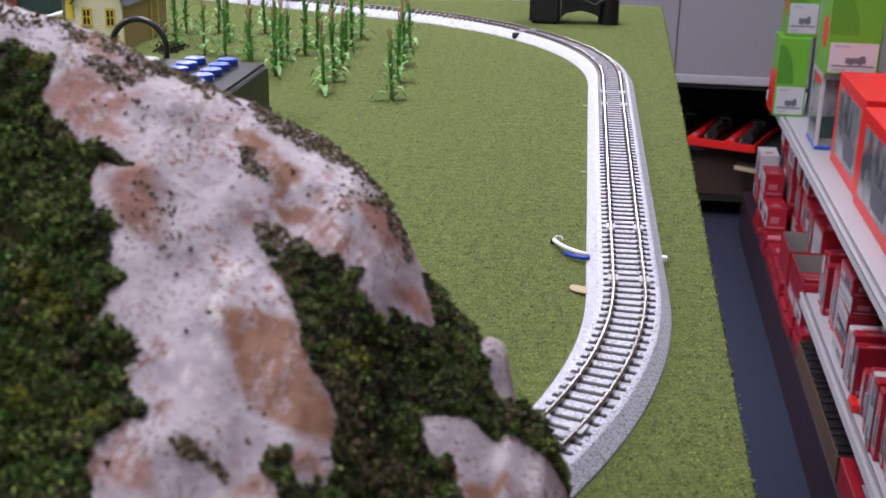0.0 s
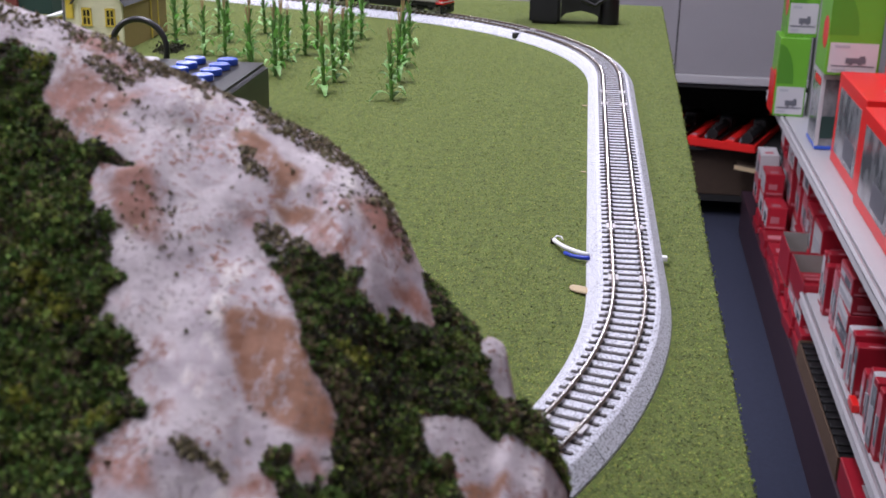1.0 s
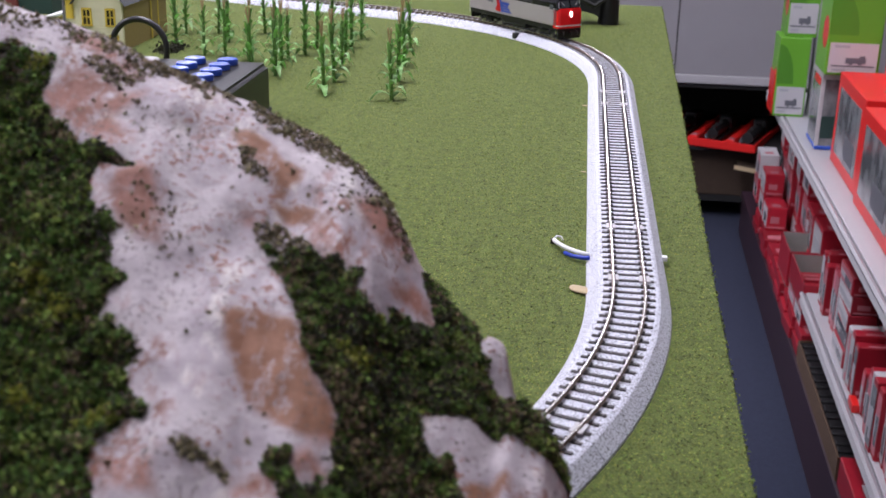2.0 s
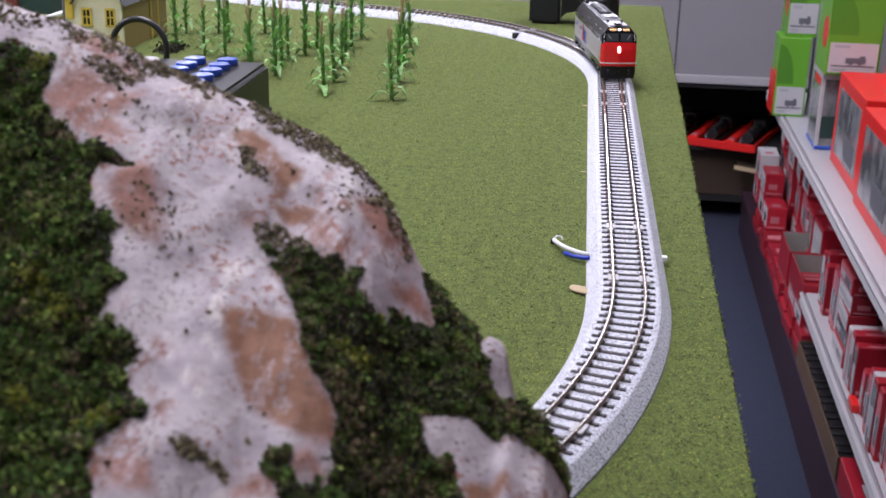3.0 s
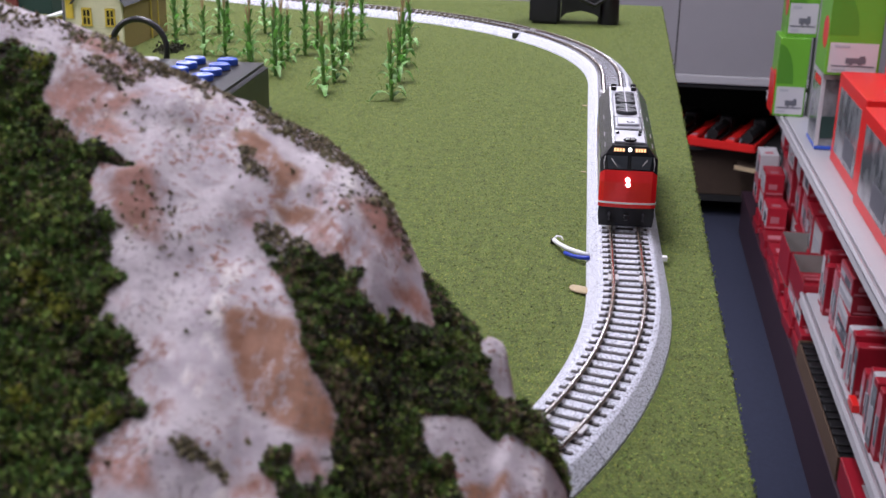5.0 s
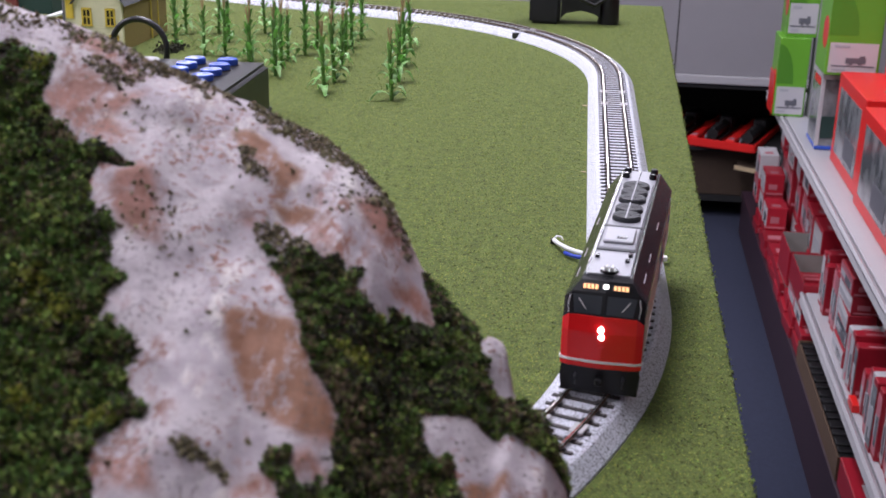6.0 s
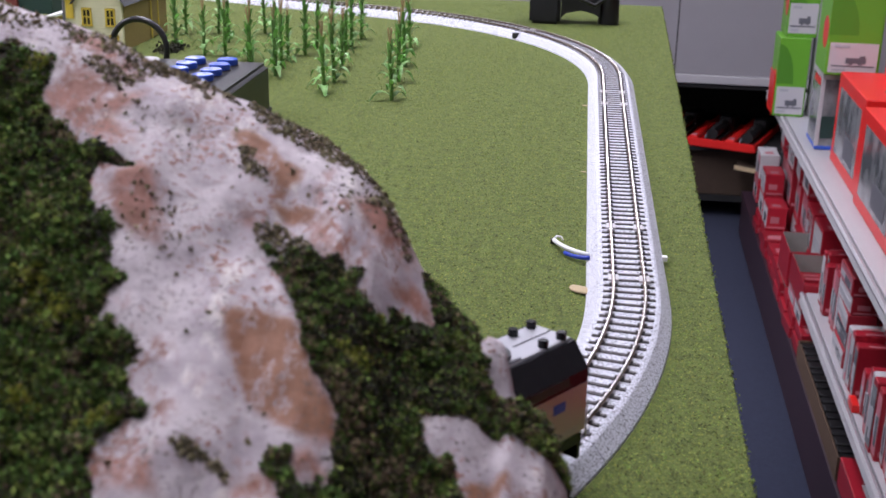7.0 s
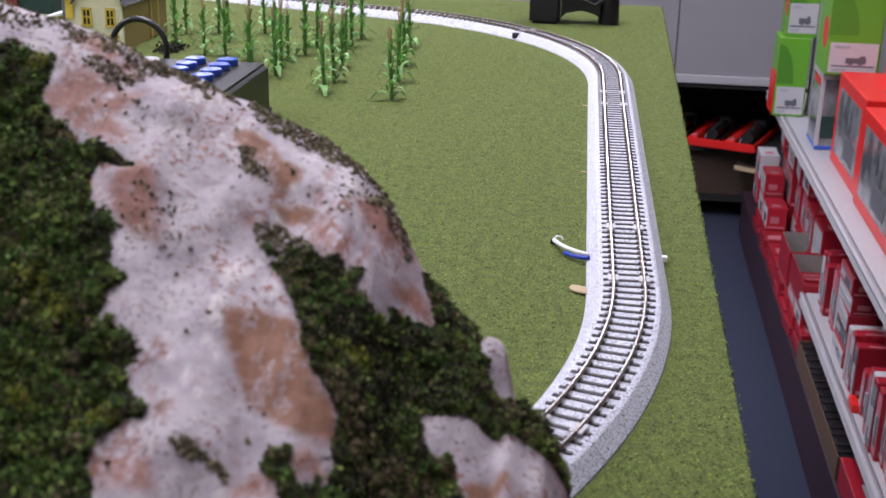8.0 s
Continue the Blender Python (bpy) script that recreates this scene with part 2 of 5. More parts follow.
def prism(outline, y0, y1, bm=None):
    """An outline in x, z drawn out from y0 to y1."""
    bm = bm or bmesh.new()
    a = [bm.verts.new((x, y0, z)) for x, z in outline]
    c = [bm.verts.new((x, y1, z)) for x, z in outline]
    k = len(outline)
    for i in range(k):
        bm.faces.new((a[i], a[(i + 1) % k], c[(i + 1) % k], c[i]))
    bm.faces.new(a[::-1])
    bm.faces.new(c)
    bmesh.ops.recalc_face_normals(bm, faces=bm.faces)
    return bm


def empty(name, m, label, category, group=""):
    ob = new(name)
    ob.matrix_basis = m
    return tagged(ob, label, category, group)


# ---- the railway line ----
LS, RN, RF, TURN = 0.60280, 0.47166, 0.45688, 1.1965
RAIL_TOP = 0.012


def line(s):
    """Place and heading (radians, towards rising s) of the track's centre, s metres from the near end of the straight."""
    if s < 0:
        a = s / RN
        return Vector((RN * (math.cos(a) - 1), RN * math.sin(a), 0)), a
    if s < LS:
        return Vector((0, s, 0)), 0.0
    a = (s - LS) / RF
    if a < TURN:
        return Vector((RF * (math.cos(a) - 1), LS + RF * math.sin(a), 0)), a
    d = s - LS - RF * TURN
    return Vector((RF * (math.cos(TURN) - 1) - d * math.sin(TURN), LS + RF * math.sin(TURN) + d * math.cos(TURN), 0)), TURN


def along(s0, s1, step=0.006):
    k = max(2, int((s1 - s0) / step))
    out = []
    for i in range(k + 1):
        p, a = line(s0 + (s1 - s0) * i / k)
        out.append((p, Vector((math.cos(a), math.sin(a), 0))))
    return out


# ---- room ----
AISLE = math.atan2(0.0301, 0.9995)
SHOP = pose(0, 0, 0, 0, 0, -math.degrees(AISLE))
FLOOR_Z = -0.90


def setting(name, bm, material, label="", category=""):
    ob = part(name, bm, material)
    ob.matrix_basis = SHOP
    return tagged(ob, label, category, kind="structure")


def room():
    setting("floor", box(-3.5, -3.5, FLOOR_Z - 0.1, 2.3, 7.6, FLOOR_Z), FLOOR, "dark navy carpet floor of the shop", "floor")
    setting("wall_north", box(-3.5, 7.6, FLOOR_Z, 2.3, 7.7, CEIL), WALL, "plain pale shop wall", "wall")
    setting("wall_south", box(-3.5, -3.6, FLOOR_Z, 2.3, -3.5, CEIL), WALL, "plain pale shop wall", "wall")
    setting("wall_west", box(-3.6, -3.6, FLOOR_Z, -3.5, 7.7, CEIL), WALL, "plain pale shop wall", "wall")
    setting("wall_east", box(2.3, -3.6, FLOOR_Z, 2.4, 7.7, CEIL), WALL, "plain pale shop wall", "wall")
    setting("ceiling", box(-3.6, -3.6, CEIL, 2.4, 7.7, CEIL + 0.1), CEILING, "plain white shop ceiling", "ceiling")


room()


def table():
    t = empty("layout_table", SHOP, "display table covered with a green grass mat", "table")
    top = part("grass_mat", box(-1.25, -1.15, -0.004, 0.050, 1.237, 0.0), GRASS, t, "olive green flocked grass mat")
    part("tabletop", box(-1.25, -1.15, -0.030, 0.047, 1.235, -0.0042, 0.001), EDGE_WOOD, t, "brown plywood tabletop")
    for x0, y0, x1, y1 in ((-1.22, -1.12, -1.20, 1.2), (0.0, -1.12, 0.02, 1.2), (-1.195, -1.12, -0.005, -1.10), (-1.195, 1.18, -0.005, 1.20)):
        part("apron", box(x0, y0, -0.12, x1, y1, -0.0305), EDGE_WOOD, t)
    for x in (-1.15, -0.07):
        for y in (-1.05, 1.10):
            part("leg", box(x - 0.03, y - 0.03, FLOOR_Z, x + 0.03, y + 0.03, -0.031, 0.003), EDGE_WOOD, t)
    return t


TABLE = table()


def track():
    tie_bm = box(-0.0143, -0.0012, 0.0078, 0.0143, 0.0012, 0.0098, 0.0003)
    for x in (-0.0087, 0.0087):
        box(x - 0.0024, -0.0012, 0.0098, x + 0.0024, 0.0012, 0.0103, bm=tie_bm)
        for d in (-0.0018, 0.0018):
            box(x + d - 0.0005, -0.0009, 0.0103, x + d + 0.0005, 0.0009, 0.0110, bm=tie_bm)
    tie = mesh_of("tie", tie_bm, TIE)
    joiner_bm = box(-0.0030, -0.0046, 0.0099, -0.0010, 0.0046, 0.0112, 0.0002)
    box(0.0010, -0.0046, 0.0099, 0.0030, 0.0046, 0.0112, 0.0002, bm=joiner_bm)
    joiner = mesh_of("rail_joiner", joiner_bm, JOINER)
    bed = [(-0.0235, 0.0), (-0.0232, 0.0012), (-0.0172, 0.0083), (-0.0155, 0.0090), (0.0155, 0.0090), (0.0172, 0.0083), (0.0232, 0.0012), (0.0235, 0.0)]
    cuts = (-0.741, -0.556, -0.371, -0.186, 0.0, 0.094, 0.463, 0.517, 0.905, 1.2, 1.569, 1.75)
    for s0, s1 in zip(cuts, cuts[1:]):
        kind = "curved" if (s1 <= 0 or 0.517 <= s0 < 1.2) else "straight"
        t = empty("track_section", pose(0, 0, 0), f"{kind} model railway track on grey ballast roadbed", "track", "track sections of the loop")
        gap = 0.0003
        part("roadbed", sweep(bed, along(s0 + gap, s1 - gap, 0.008)), BALLAST, t, "grey speckled plastic ballast roadbed")
        for x in (-0.0087, 0.0087):
            web = [(x - 0.0010, 0.0103), (x - 0.0010, 0.0107), (x - 0.0003, 0.0109), (x - 0.0003, 0.0114), (x + 0.0003, 0.0114), (x + 0.0003, 0.0109), (x + 0.0010, 0.0107), (x + 0.0010, 0.0103)]
            r = part("rail", sweep(web, along(s0 + gap, s1 - gap)), RAILSIDE, t)
            part("rail_head", sweep([(x - 0.00052, 0.0114), (x - 0.00052, 0.0119), (x - 0.0004, 0.0120), (x + 0.0004, 0.0120), (x + 0.00052, 0.0119), (x + 0.00052, 0.0114)], along(s0 + gap, s1 - gap)), RAIL, r, "shiny nickel silver rail head")
        if abs(s0 - 0.905) < 1e-6:
            p, a = line(s0 + 0.004)
            clip = part("joint_slot", box(-0.0238, -0.0038, 0.0012, -0.0165, 0.0038, 0.0086, 0.0006), CARTON_BLACK, t, "black slot in the roadbed shoulder")
            clip.matrix_basis = Matrix.Translation(p) @ Matrix.Rotation(a, 4, "Z")
        k = max(2, round((s1 - s0) / 0.0094))
        for i in range(k):
            p, a = line(s0 + (s1 - s0) * (i + 0.5) / k)
            shared("tie", tie, t, Matrix.Translation(p) @ Matrix.Rotation(a, 4, "Z"))
        for s in (s0 + 0.005,):
            for x in (-0.0087, 0.0087):
                p, a = line(s)
                m = Matrix.Translation(p) @ Matrix.Rotation(a, 4, "Z") @ Matrix.Translation((x, 0, 0))
                shared("rail_joiner", joiner, t, m)


track()


# ---- the mountain ----
RIDGE = [(-0.56, -0.26, 0.12), (-0.42, -0.255, 0.190), (-0.30, -0.25, 0.197), (-0.229, -0.247, 0.1895), (-0.202, -0.247, 0.1815), (-0.166, -0.247, 0.167),
         (-0.121, -0.249, 0.149), (-0.104, -0.260, 0.141), (-0.093, -0.268, 0.131), (-0.083, -0.277, 0.115), (-0.074, -0.284, 0.104), (-0.062, -0.291, 0.095), (-0.058, -0.291, 0.099), (-0.053, -0.292, 0.097), (-0.049, -0.302, 0.083),
         (-0.039, -0.307, 0.074), (-0.031, -0.312, 0.057), (-0.0265, -0.316, 0.0)]
RX, RY, RZ = (np.array([k[i] for k in RIDGE]) for i in range(3))
KNOBLESS = [k for k in range(len(RIDGE)) if k not in (12, 13)]
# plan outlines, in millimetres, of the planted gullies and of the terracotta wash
GULLY_WEST = [(-219, -271), (-209, -268), (-203, -268), (-200, -271), (-202, -275), (-203, -280), (-200, -285), (-190, -290), (-178, -296), (-168, -295), (-165, -300),
              (-175, -302), (-175, -312), (-171, -318), (-167, -320), (-165, -327), (-158, -335), (-160, -343), (-160, -348), (-154, -349), (-150, -349), (-147, -354),
              (-148, -359), (-147, -363), (-145, -368), (-140, -370), (-145, -371), (-150, -380), (-149, -387), (-144, -394), (-161, -420), (-190, -470), (-330, -470), (-300, -262)]
GULLY_EAST = [(-124, -306), (-112, -304), (-106, -305), (-102, -307), (-96, -305), (-95, -311), (-92, -313), (-85, -307), (-79, -303), (-74, -300), (-75, -291), (-79, -284),
              (-79, -275), (-77, -266), (-62, -272), (-60, -288), (-58, -303), (-52, -306), (-48, -300), (-40, -288), (-31, -296), (-27, -312), (-35, -313), (-40, -317),
              (-46, -316), (-50, -317), (-55, -320), (-67, -324), (-74, -328), (-74, -334), (-71, -338), (-66, -337), (-61, -345), (-58, -352), (-62, -440), (-112, -440),
              (-104, -380), (-109, -370), (-109, -365), (-104, -368), (-101, -372), (-92, -368), (-93, -360), (-92, -356), (-94, -350), (-99, -345), (-105, -342), (-107, -335),
              (-110, -328), (-116, -319), (-120, -310)]
TURF = [[(-195, -263), (-190, -257), (-183, -261), (-178, -263), (-176, -266), (-181, -269), (-187, -267)], [(-132, -375), (-126, -373), (-119, -375), (-117, -377), (-124, -377), (-128, -379)],
        [(-141, -275), (-136, -274), (-133, -281), (-129, -283), (-129, -286), (-135, -286)], [(-129, -301), (-123, -296), (-114, -300), (-110, -304), (-126, -308)]]
OCHRE = [[(-130, -335), (-129, -332), (-122, -330), (-112, -329), (-107, -333), (-104, -341), (-100, -348), (-96, -349), (-93, -358), (-103, -361), (-110, -359), (-117, -356), (-124, -346)],
         [(-145, -270), (-139, -265), (-130, -268), (-127, -274), (-120, -273), (-120, -279), (-125, -290), (-113, -288), (-108, -293), (-120, -295), (-126, -292), (-127, -284), (-135, -279)],
         [(-60, -342), (-58, -340), (-53, -338), (-49, -329), (-48, -335), (-57, -352)]]
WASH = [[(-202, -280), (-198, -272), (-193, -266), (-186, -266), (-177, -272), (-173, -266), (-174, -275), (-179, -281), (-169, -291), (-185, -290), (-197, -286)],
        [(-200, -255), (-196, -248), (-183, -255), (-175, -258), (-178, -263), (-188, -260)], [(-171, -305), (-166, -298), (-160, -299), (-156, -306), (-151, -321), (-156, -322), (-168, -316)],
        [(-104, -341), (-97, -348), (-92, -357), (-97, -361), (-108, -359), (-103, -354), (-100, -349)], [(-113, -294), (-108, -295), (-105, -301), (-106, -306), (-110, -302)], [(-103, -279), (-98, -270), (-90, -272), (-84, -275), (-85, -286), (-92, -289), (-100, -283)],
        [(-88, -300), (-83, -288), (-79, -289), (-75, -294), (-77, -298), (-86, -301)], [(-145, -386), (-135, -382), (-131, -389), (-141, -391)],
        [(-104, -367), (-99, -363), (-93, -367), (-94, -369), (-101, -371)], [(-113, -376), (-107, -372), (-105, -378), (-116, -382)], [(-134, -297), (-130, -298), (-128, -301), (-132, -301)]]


def inside(poly, x, y):
    """Signed distance in metres to a plan outline, positive inside, for arrays of points."""
    p = np.array(poly) / 1000.0
    best, odd = np.full(x.shape, 9.0), np.zeros(x.shape, bool)
    for (ax, ay), (bx, by) in zip(p, np.roll(p, -1, 0)):
        ex, ey = bx - ax, by - ay
        k = np.clip(((x - ax) * ex + (y - ay) * ey) / (ex * ex + ey * ey), 0, 1)
        best = np.minimum(best, np.hypot(x - ax - k * ex, y - ay - k * ey))
        cross = (ay > y) != (by > y)
        odd ^= cross & (x < ax + (y - ay) * ex / (ey if ey else 1e-9))
    return np.where(odd, best, -best)


def fractal(x, y, scale, octaves=4, seed=0.0):
    return np.array([noise.fractal(Vector((a * scale + seed, b * scale, seed)), 0.9, 2.0, octaves) for a, b in zip(x.ravel(), y.ravel())]).reshape(x.shape)


def mountain_heights(x, y):
    """Heights of the tunnel mountain over the table: a ridge, gentle on one side and steep on the other, with ribs and planted gullies."""
    zr, yr = np.interp(x, RX, RZ), np.interp(x, RX, RY)
    d = y - yr
    plain = np.interp(x, RX[KNOBLESS], RZ[KNOBLESS])
    zr = plain + (zr - plain) * np.exp(-(d / 0.011) ** 2)
    f = np.maximum(-d, 0)
    b = np.maximum(d, 0)
    h = zr - 0.47 * (np.sqrt(f * f + 0.00016) - 0.0126) - np.maximum(0.0, f - 0.20) * 1.6 - 1.05 * (np.sqrt(b * b + 0.00012) - 0.011)
    near = np.minimum(1.0, np.abs(d) / 0.03)
    u, v = 0.94 * x + 0.35 * y, 0.35 * x - 0.94 * y
    h += 0.0062 * fractal(x * 1.55 + 0.22, y - x * 0.66, 9.0, 3, 3.1) * near
    h += 0.0024 * fractal(u * 2.6, v * 0.8, 22.0, 4, 0.3) * (0.3 + 0.7 * near)
    h += 0.0006 * fractal(x, y, 120.0, 3, 1.9) * (0.4 + 0.6 * near)
    ridged = 1 - np.abs(fractal(u * 1.3, v * 0.45, 40.0, 3, 7.7))
    h += 0.0018 * (ridged - 0.8) * near
    # a ledge across the upper face and a crease down its side: two ends, rise, width of the step
    for (ax, ay), (bx, by), rise, wide in (((-0.150, -0.270), (-0.174, -0.280), 0.0016, 0.0030), ((-0.160, -0.294), (-0.148, -0.332), 0.0015, 0.0025)):
        ln = math.hypot(bx - ax, by - ay)
        side = ((x - ax) * (by - ay) - (y - ay) * (bx - ax)) / ln
        mid = ((x - (ax + bx) / 2) ** 2 + (y - (ay + by) / 2) ** 2) / (0.62 * ln) ** 2
        h += rise * np.tanh(side / wide) * np.exp(-mid)
    for g in (GULLY_WEST, GULLY_EAST):
        s = np.clip(inside(g, x, y) / 0.014 + 0.25, 0, 1)
        h -= (0.0060 if g is GULLY_WEST else 0.0040) * s * s * (3 - 2 * s) * near
    return h


def mountain():
    step = 0.0015
    xs = np.arange(-0.57, -0.02, step)
    ys = np.arange(-0.58, -0.08, step)
    gx, gy = np.meshgrid(xs, ys, indexing="ij")
    hs = mountain_heights(gx, gy)
    verts = np.stack([gx, gy, np.maximum(hs, 0.0005)], -1).reshape(-1, 3)
    nx, ny = gx.shape
    top = np.maximum(np.maximum(hs[:-1, :-1], hs[1:, :-1]), np.maximum(hs[:-1, 1:], hs[1:, 1:]))
    low = np.minimum(hs[:-1, :-1], hs[1:, 1:])
    bore = (gy[:-1, :-1] < 0) & (np.abs(np.hypot(gx[:-1, :-1] + RN, gy[:-1, :-1]) - RN) < 0.027) & (low < 0.074)
    keep = (top > 0) & ~bore
    i, j = np.nonzero(keep)
    a = i * ny + j
    faces = np.stack([a, a + ny, a + ny + 1, a + 1], -1)
    used, faces = np.unique(faces, return_inverse=True)
    me = bpy.data.meshes.new("rock_shell")
    me.from_pydata(verts[used].tolist(), [], faces.reshape(-1, 4).tolist())
    me.materials.append(ROCK)
    for p in me.polygons:
        p.use_smooth = True
    vx, vy = verts[used][:, 0], verts[used][:, 1]
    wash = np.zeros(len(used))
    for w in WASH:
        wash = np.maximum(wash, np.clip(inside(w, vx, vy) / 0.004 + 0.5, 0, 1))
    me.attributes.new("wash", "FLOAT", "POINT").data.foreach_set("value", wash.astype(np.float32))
    ochre = np.zeros(len(used))
    for w in OCHRE:
        ochre = np.maximum(ochre, np.clip((inside(w, vx, vy) + 0.0010 * fractal(vx, vy, 260.0, 3, 5.5)) / 0.0022 + 0.5, 0, 1))
    me.attributes.new("ochre", "FLOAT", "POINT").data.foreach_set("value", ochre.astype(np.float32))
    t = empty("tunnel_mountain", pose(0, 0, 0), "plaster model mountain, pinkish white rock with green foam bushes", "mountain")
    shell = new("rock_shell", me)
    shell.parent = t
    tagged(shell, "painted pinkish white rock shell")
    sol = shell.modifiers.new("thickness", "SOLIDIFY")
    sol.thickness, sol.offset = 0.003, -1
    return t


MOUNTAIN = mountain()
RNG = np.random.default_rng(5)
TET_V = np.array([(1, 1, 1), (1, -1, -1), (-1, 1, -1), (-1, -1, 1)], float) * 0.72
TET_F = np.array([(0, 1, 2), (0, 3, 1), (0, 2, 3), (1, 3, 2)])


def turned(k):
    """k random turns, as matrices."""
    q = RNG.standard_normal((k, 4))
    q /= np.linalg.norm(q, axis=1)[:, None]
    w, x, y, z = q.T
    return np.stack([1 - 2 * (y * y + z * z), 2 * (x * y - w * z), 2 * (x * z + w * y), 2 * (x * y + w * z), 1 - 2 * (x * x + z * z), 2 * (y * z - w * x),
                     2 * (x * z - w * y), 2 * (y * z + w * x), 1 - 2 * (x * x + y * y)], -1).reshape(k, 3, 3)


def crumbs(name, points, radii, material, parent, label, flakes=0.0):
    """Many small ragged lumps, a share of them flat leaf-like flakes, as one mesh."""
    k = len(points)
    v = TET_V[None] * (0.45 + 1.4 * RNG.random((k, 4, 1))) * radii[:, None, None]
    v[RNG.random(k) < flakes, :, 2] *= 0.3
    v = np.einsum("kij,knj->kni", turned(k), v) + points[:, None, :]
    f = TET_F[None] + (np.arange(k) * 4)[:, None, None]
    me = bpy.data.meshes.new(name)
    me.from_pydata(v.reshape(-1, 3).tolist(), [], f.reshape(-1, 3).tolist())
    me.materials.append(material)
    ob = new(name, me)
    ob.parent = parent
    return tagged(ob, label, kind="stuff")


KINDS = ("green", "dark", "yellow", "light", "brown")
TUFTS = [(-171, -350), (-179, -344), (-151, -374), (-171, -376), (-204, -271), (-98, -359), (-94, -330)]


def plant_mountain():
    sets = {key: [] for key in KINDS}
    # per gully: outline, clumps, crumbs on a clump, clump size, plan box, shares of dark and yellow clumps
    for g, clumps, per, size, (x0, x1, y0, y1), p_dark, p_yel in (
            (GULLY_WEST, 3000, 85, (0.0014, 0.0040), (-0.25, -0.14, -0.43, -0.262), 0.20, 0.06),
            # high dark share: brown foam, plus the deep gully's shade put into colour
            (GULLY_EAST, 5200, 75, (0.0009, 0.0029), (-0.126, -0.025, -0.40, -0.264), 0.62, 0.03)):
        cx, cy = RNG.uniform(x0, x1, clumps), RNG.uniform(y0, y1, clumps)
        s = inside(g, cx, cy)
        ok = s + 0.0030 * fractal(cx, cy, 150.0, 3, 2.2) > 0.0004
        cx, cy, s = cx[ok], cy[ok], s[ok]
        k = len(cx)
        rad = RNG.uniform(*size, k) * np.clip(0.55 + s / 0.008, 0.55, 1.0)
        cz = mountain_heights(cx, cy) + rad * RNG.uniform(0.1, 1.1, k)
        tone = RNG.random(k) + 0.45 * fractal(cx, cy, 38.0, 2, 9.1)
        yel = (fractal(cx, cy, 42.0, 2, 12.0) > 0.42) & (RNG.random(k) < p_yel * 3)
        for tx, ty in TUFTS:
            yel |= np.hypot(cx - tx / 1000, (cy - ty / 1000) * 1.6) < 0.0042 + 0.0025 * RNG.random(k)
        # top light put in as lighter green foam towards the outer shoulder, brown foam in patches of the middle
        top_lit = RNG.random(k) < np.clip(0.20 + 14.0 * (cx + 0.072), 0.14, 0.75)
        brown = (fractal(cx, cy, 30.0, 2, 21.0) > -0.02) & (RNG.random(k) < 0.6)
        kind = np.where(yel, 2, np.where(tone < p_dark, np.where(brown, 4, 1), np.where(top_lit, 3, 0)))
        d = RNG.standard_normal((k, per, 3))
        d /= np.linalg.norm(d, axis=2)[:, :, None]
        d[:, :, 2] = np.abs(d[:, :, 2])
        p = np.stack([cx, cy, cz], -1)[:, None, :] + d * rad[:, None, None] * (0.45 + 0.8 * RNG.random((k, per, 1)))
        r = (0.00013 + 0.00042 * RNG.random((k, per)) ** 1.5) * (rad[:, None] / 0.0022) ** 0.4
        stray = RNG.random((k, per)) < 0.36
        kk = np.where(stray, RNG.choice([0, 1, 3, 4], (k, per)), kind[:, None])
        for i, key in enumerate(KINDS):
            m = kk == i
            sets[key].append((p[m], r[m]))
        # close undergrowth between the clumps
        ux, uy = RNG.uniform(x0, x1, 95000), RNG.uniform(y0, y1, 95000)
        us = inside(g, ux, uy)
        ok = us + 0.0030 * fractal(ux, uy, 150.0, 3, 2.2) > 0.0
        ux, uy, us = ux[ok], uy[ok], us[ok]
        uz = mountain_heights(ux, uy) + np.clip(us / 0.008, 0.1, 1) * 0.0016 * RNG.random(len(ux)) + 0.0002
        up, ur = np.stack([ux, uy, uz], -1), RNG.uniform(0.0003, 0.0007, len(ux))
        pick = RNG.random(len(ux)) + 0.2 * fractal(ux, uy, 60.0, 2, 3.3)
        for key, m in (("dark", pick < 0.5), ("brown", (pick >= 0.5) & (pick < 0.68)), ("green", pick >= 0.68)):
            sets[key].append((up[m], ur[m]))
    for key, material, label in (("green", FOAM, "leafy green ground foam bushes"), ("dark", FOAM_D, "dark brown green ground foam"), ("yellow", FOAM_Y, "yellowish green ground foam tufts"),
                                 ("light", FOAM_L, "lighter green ground foam, top-lit look on the outer shoulder"), ("brown", FOAM_B, "earth brown ground foam")):
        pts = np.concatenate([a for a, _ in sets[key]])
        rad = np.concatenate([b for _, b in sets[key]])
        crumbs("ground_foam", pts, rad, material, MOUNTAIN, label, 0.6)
    # loose turf along the crest and in small pockets
    x = RNG.uniform(-0.27, -0.085, 90000)
    off = RNG.normal(-0.005, 0.012, 90000)
    y = np.interp(x, RX, RY) + off
    dens = fractal(x, y, 55.0, 3, 4.4) + 0.5 * fractal(x, y, 190.0, 2, 8.4) + 0.9 * np.exp(-((off + 0.003) / 0.010) ** 2)
    ok = (RNG.random(len(x)) < np.clip(0.26 * (dens - 0.45), 0, 0.13) * np.clip(0.45 + (x + 0.20) / 0.06, 0.4, 1.0)) & (off < 0.0045)
    x, y = x[ok], y[ok]
    for g in TURF:
        gx, gy = np.array(g).T / 1000.0
        u, v = RNG.uniform(gx.min(), gx.max(), 500), RNG.uniform(gy.min(), gy.max(), 500)
        m = inside(g, u, v) + 0.002 * fractal(u, v, 200.0, 2, 1.0) > 0
        x, y = np.concatenate([x, u[m]]), np.concatenate([y, v[m]])
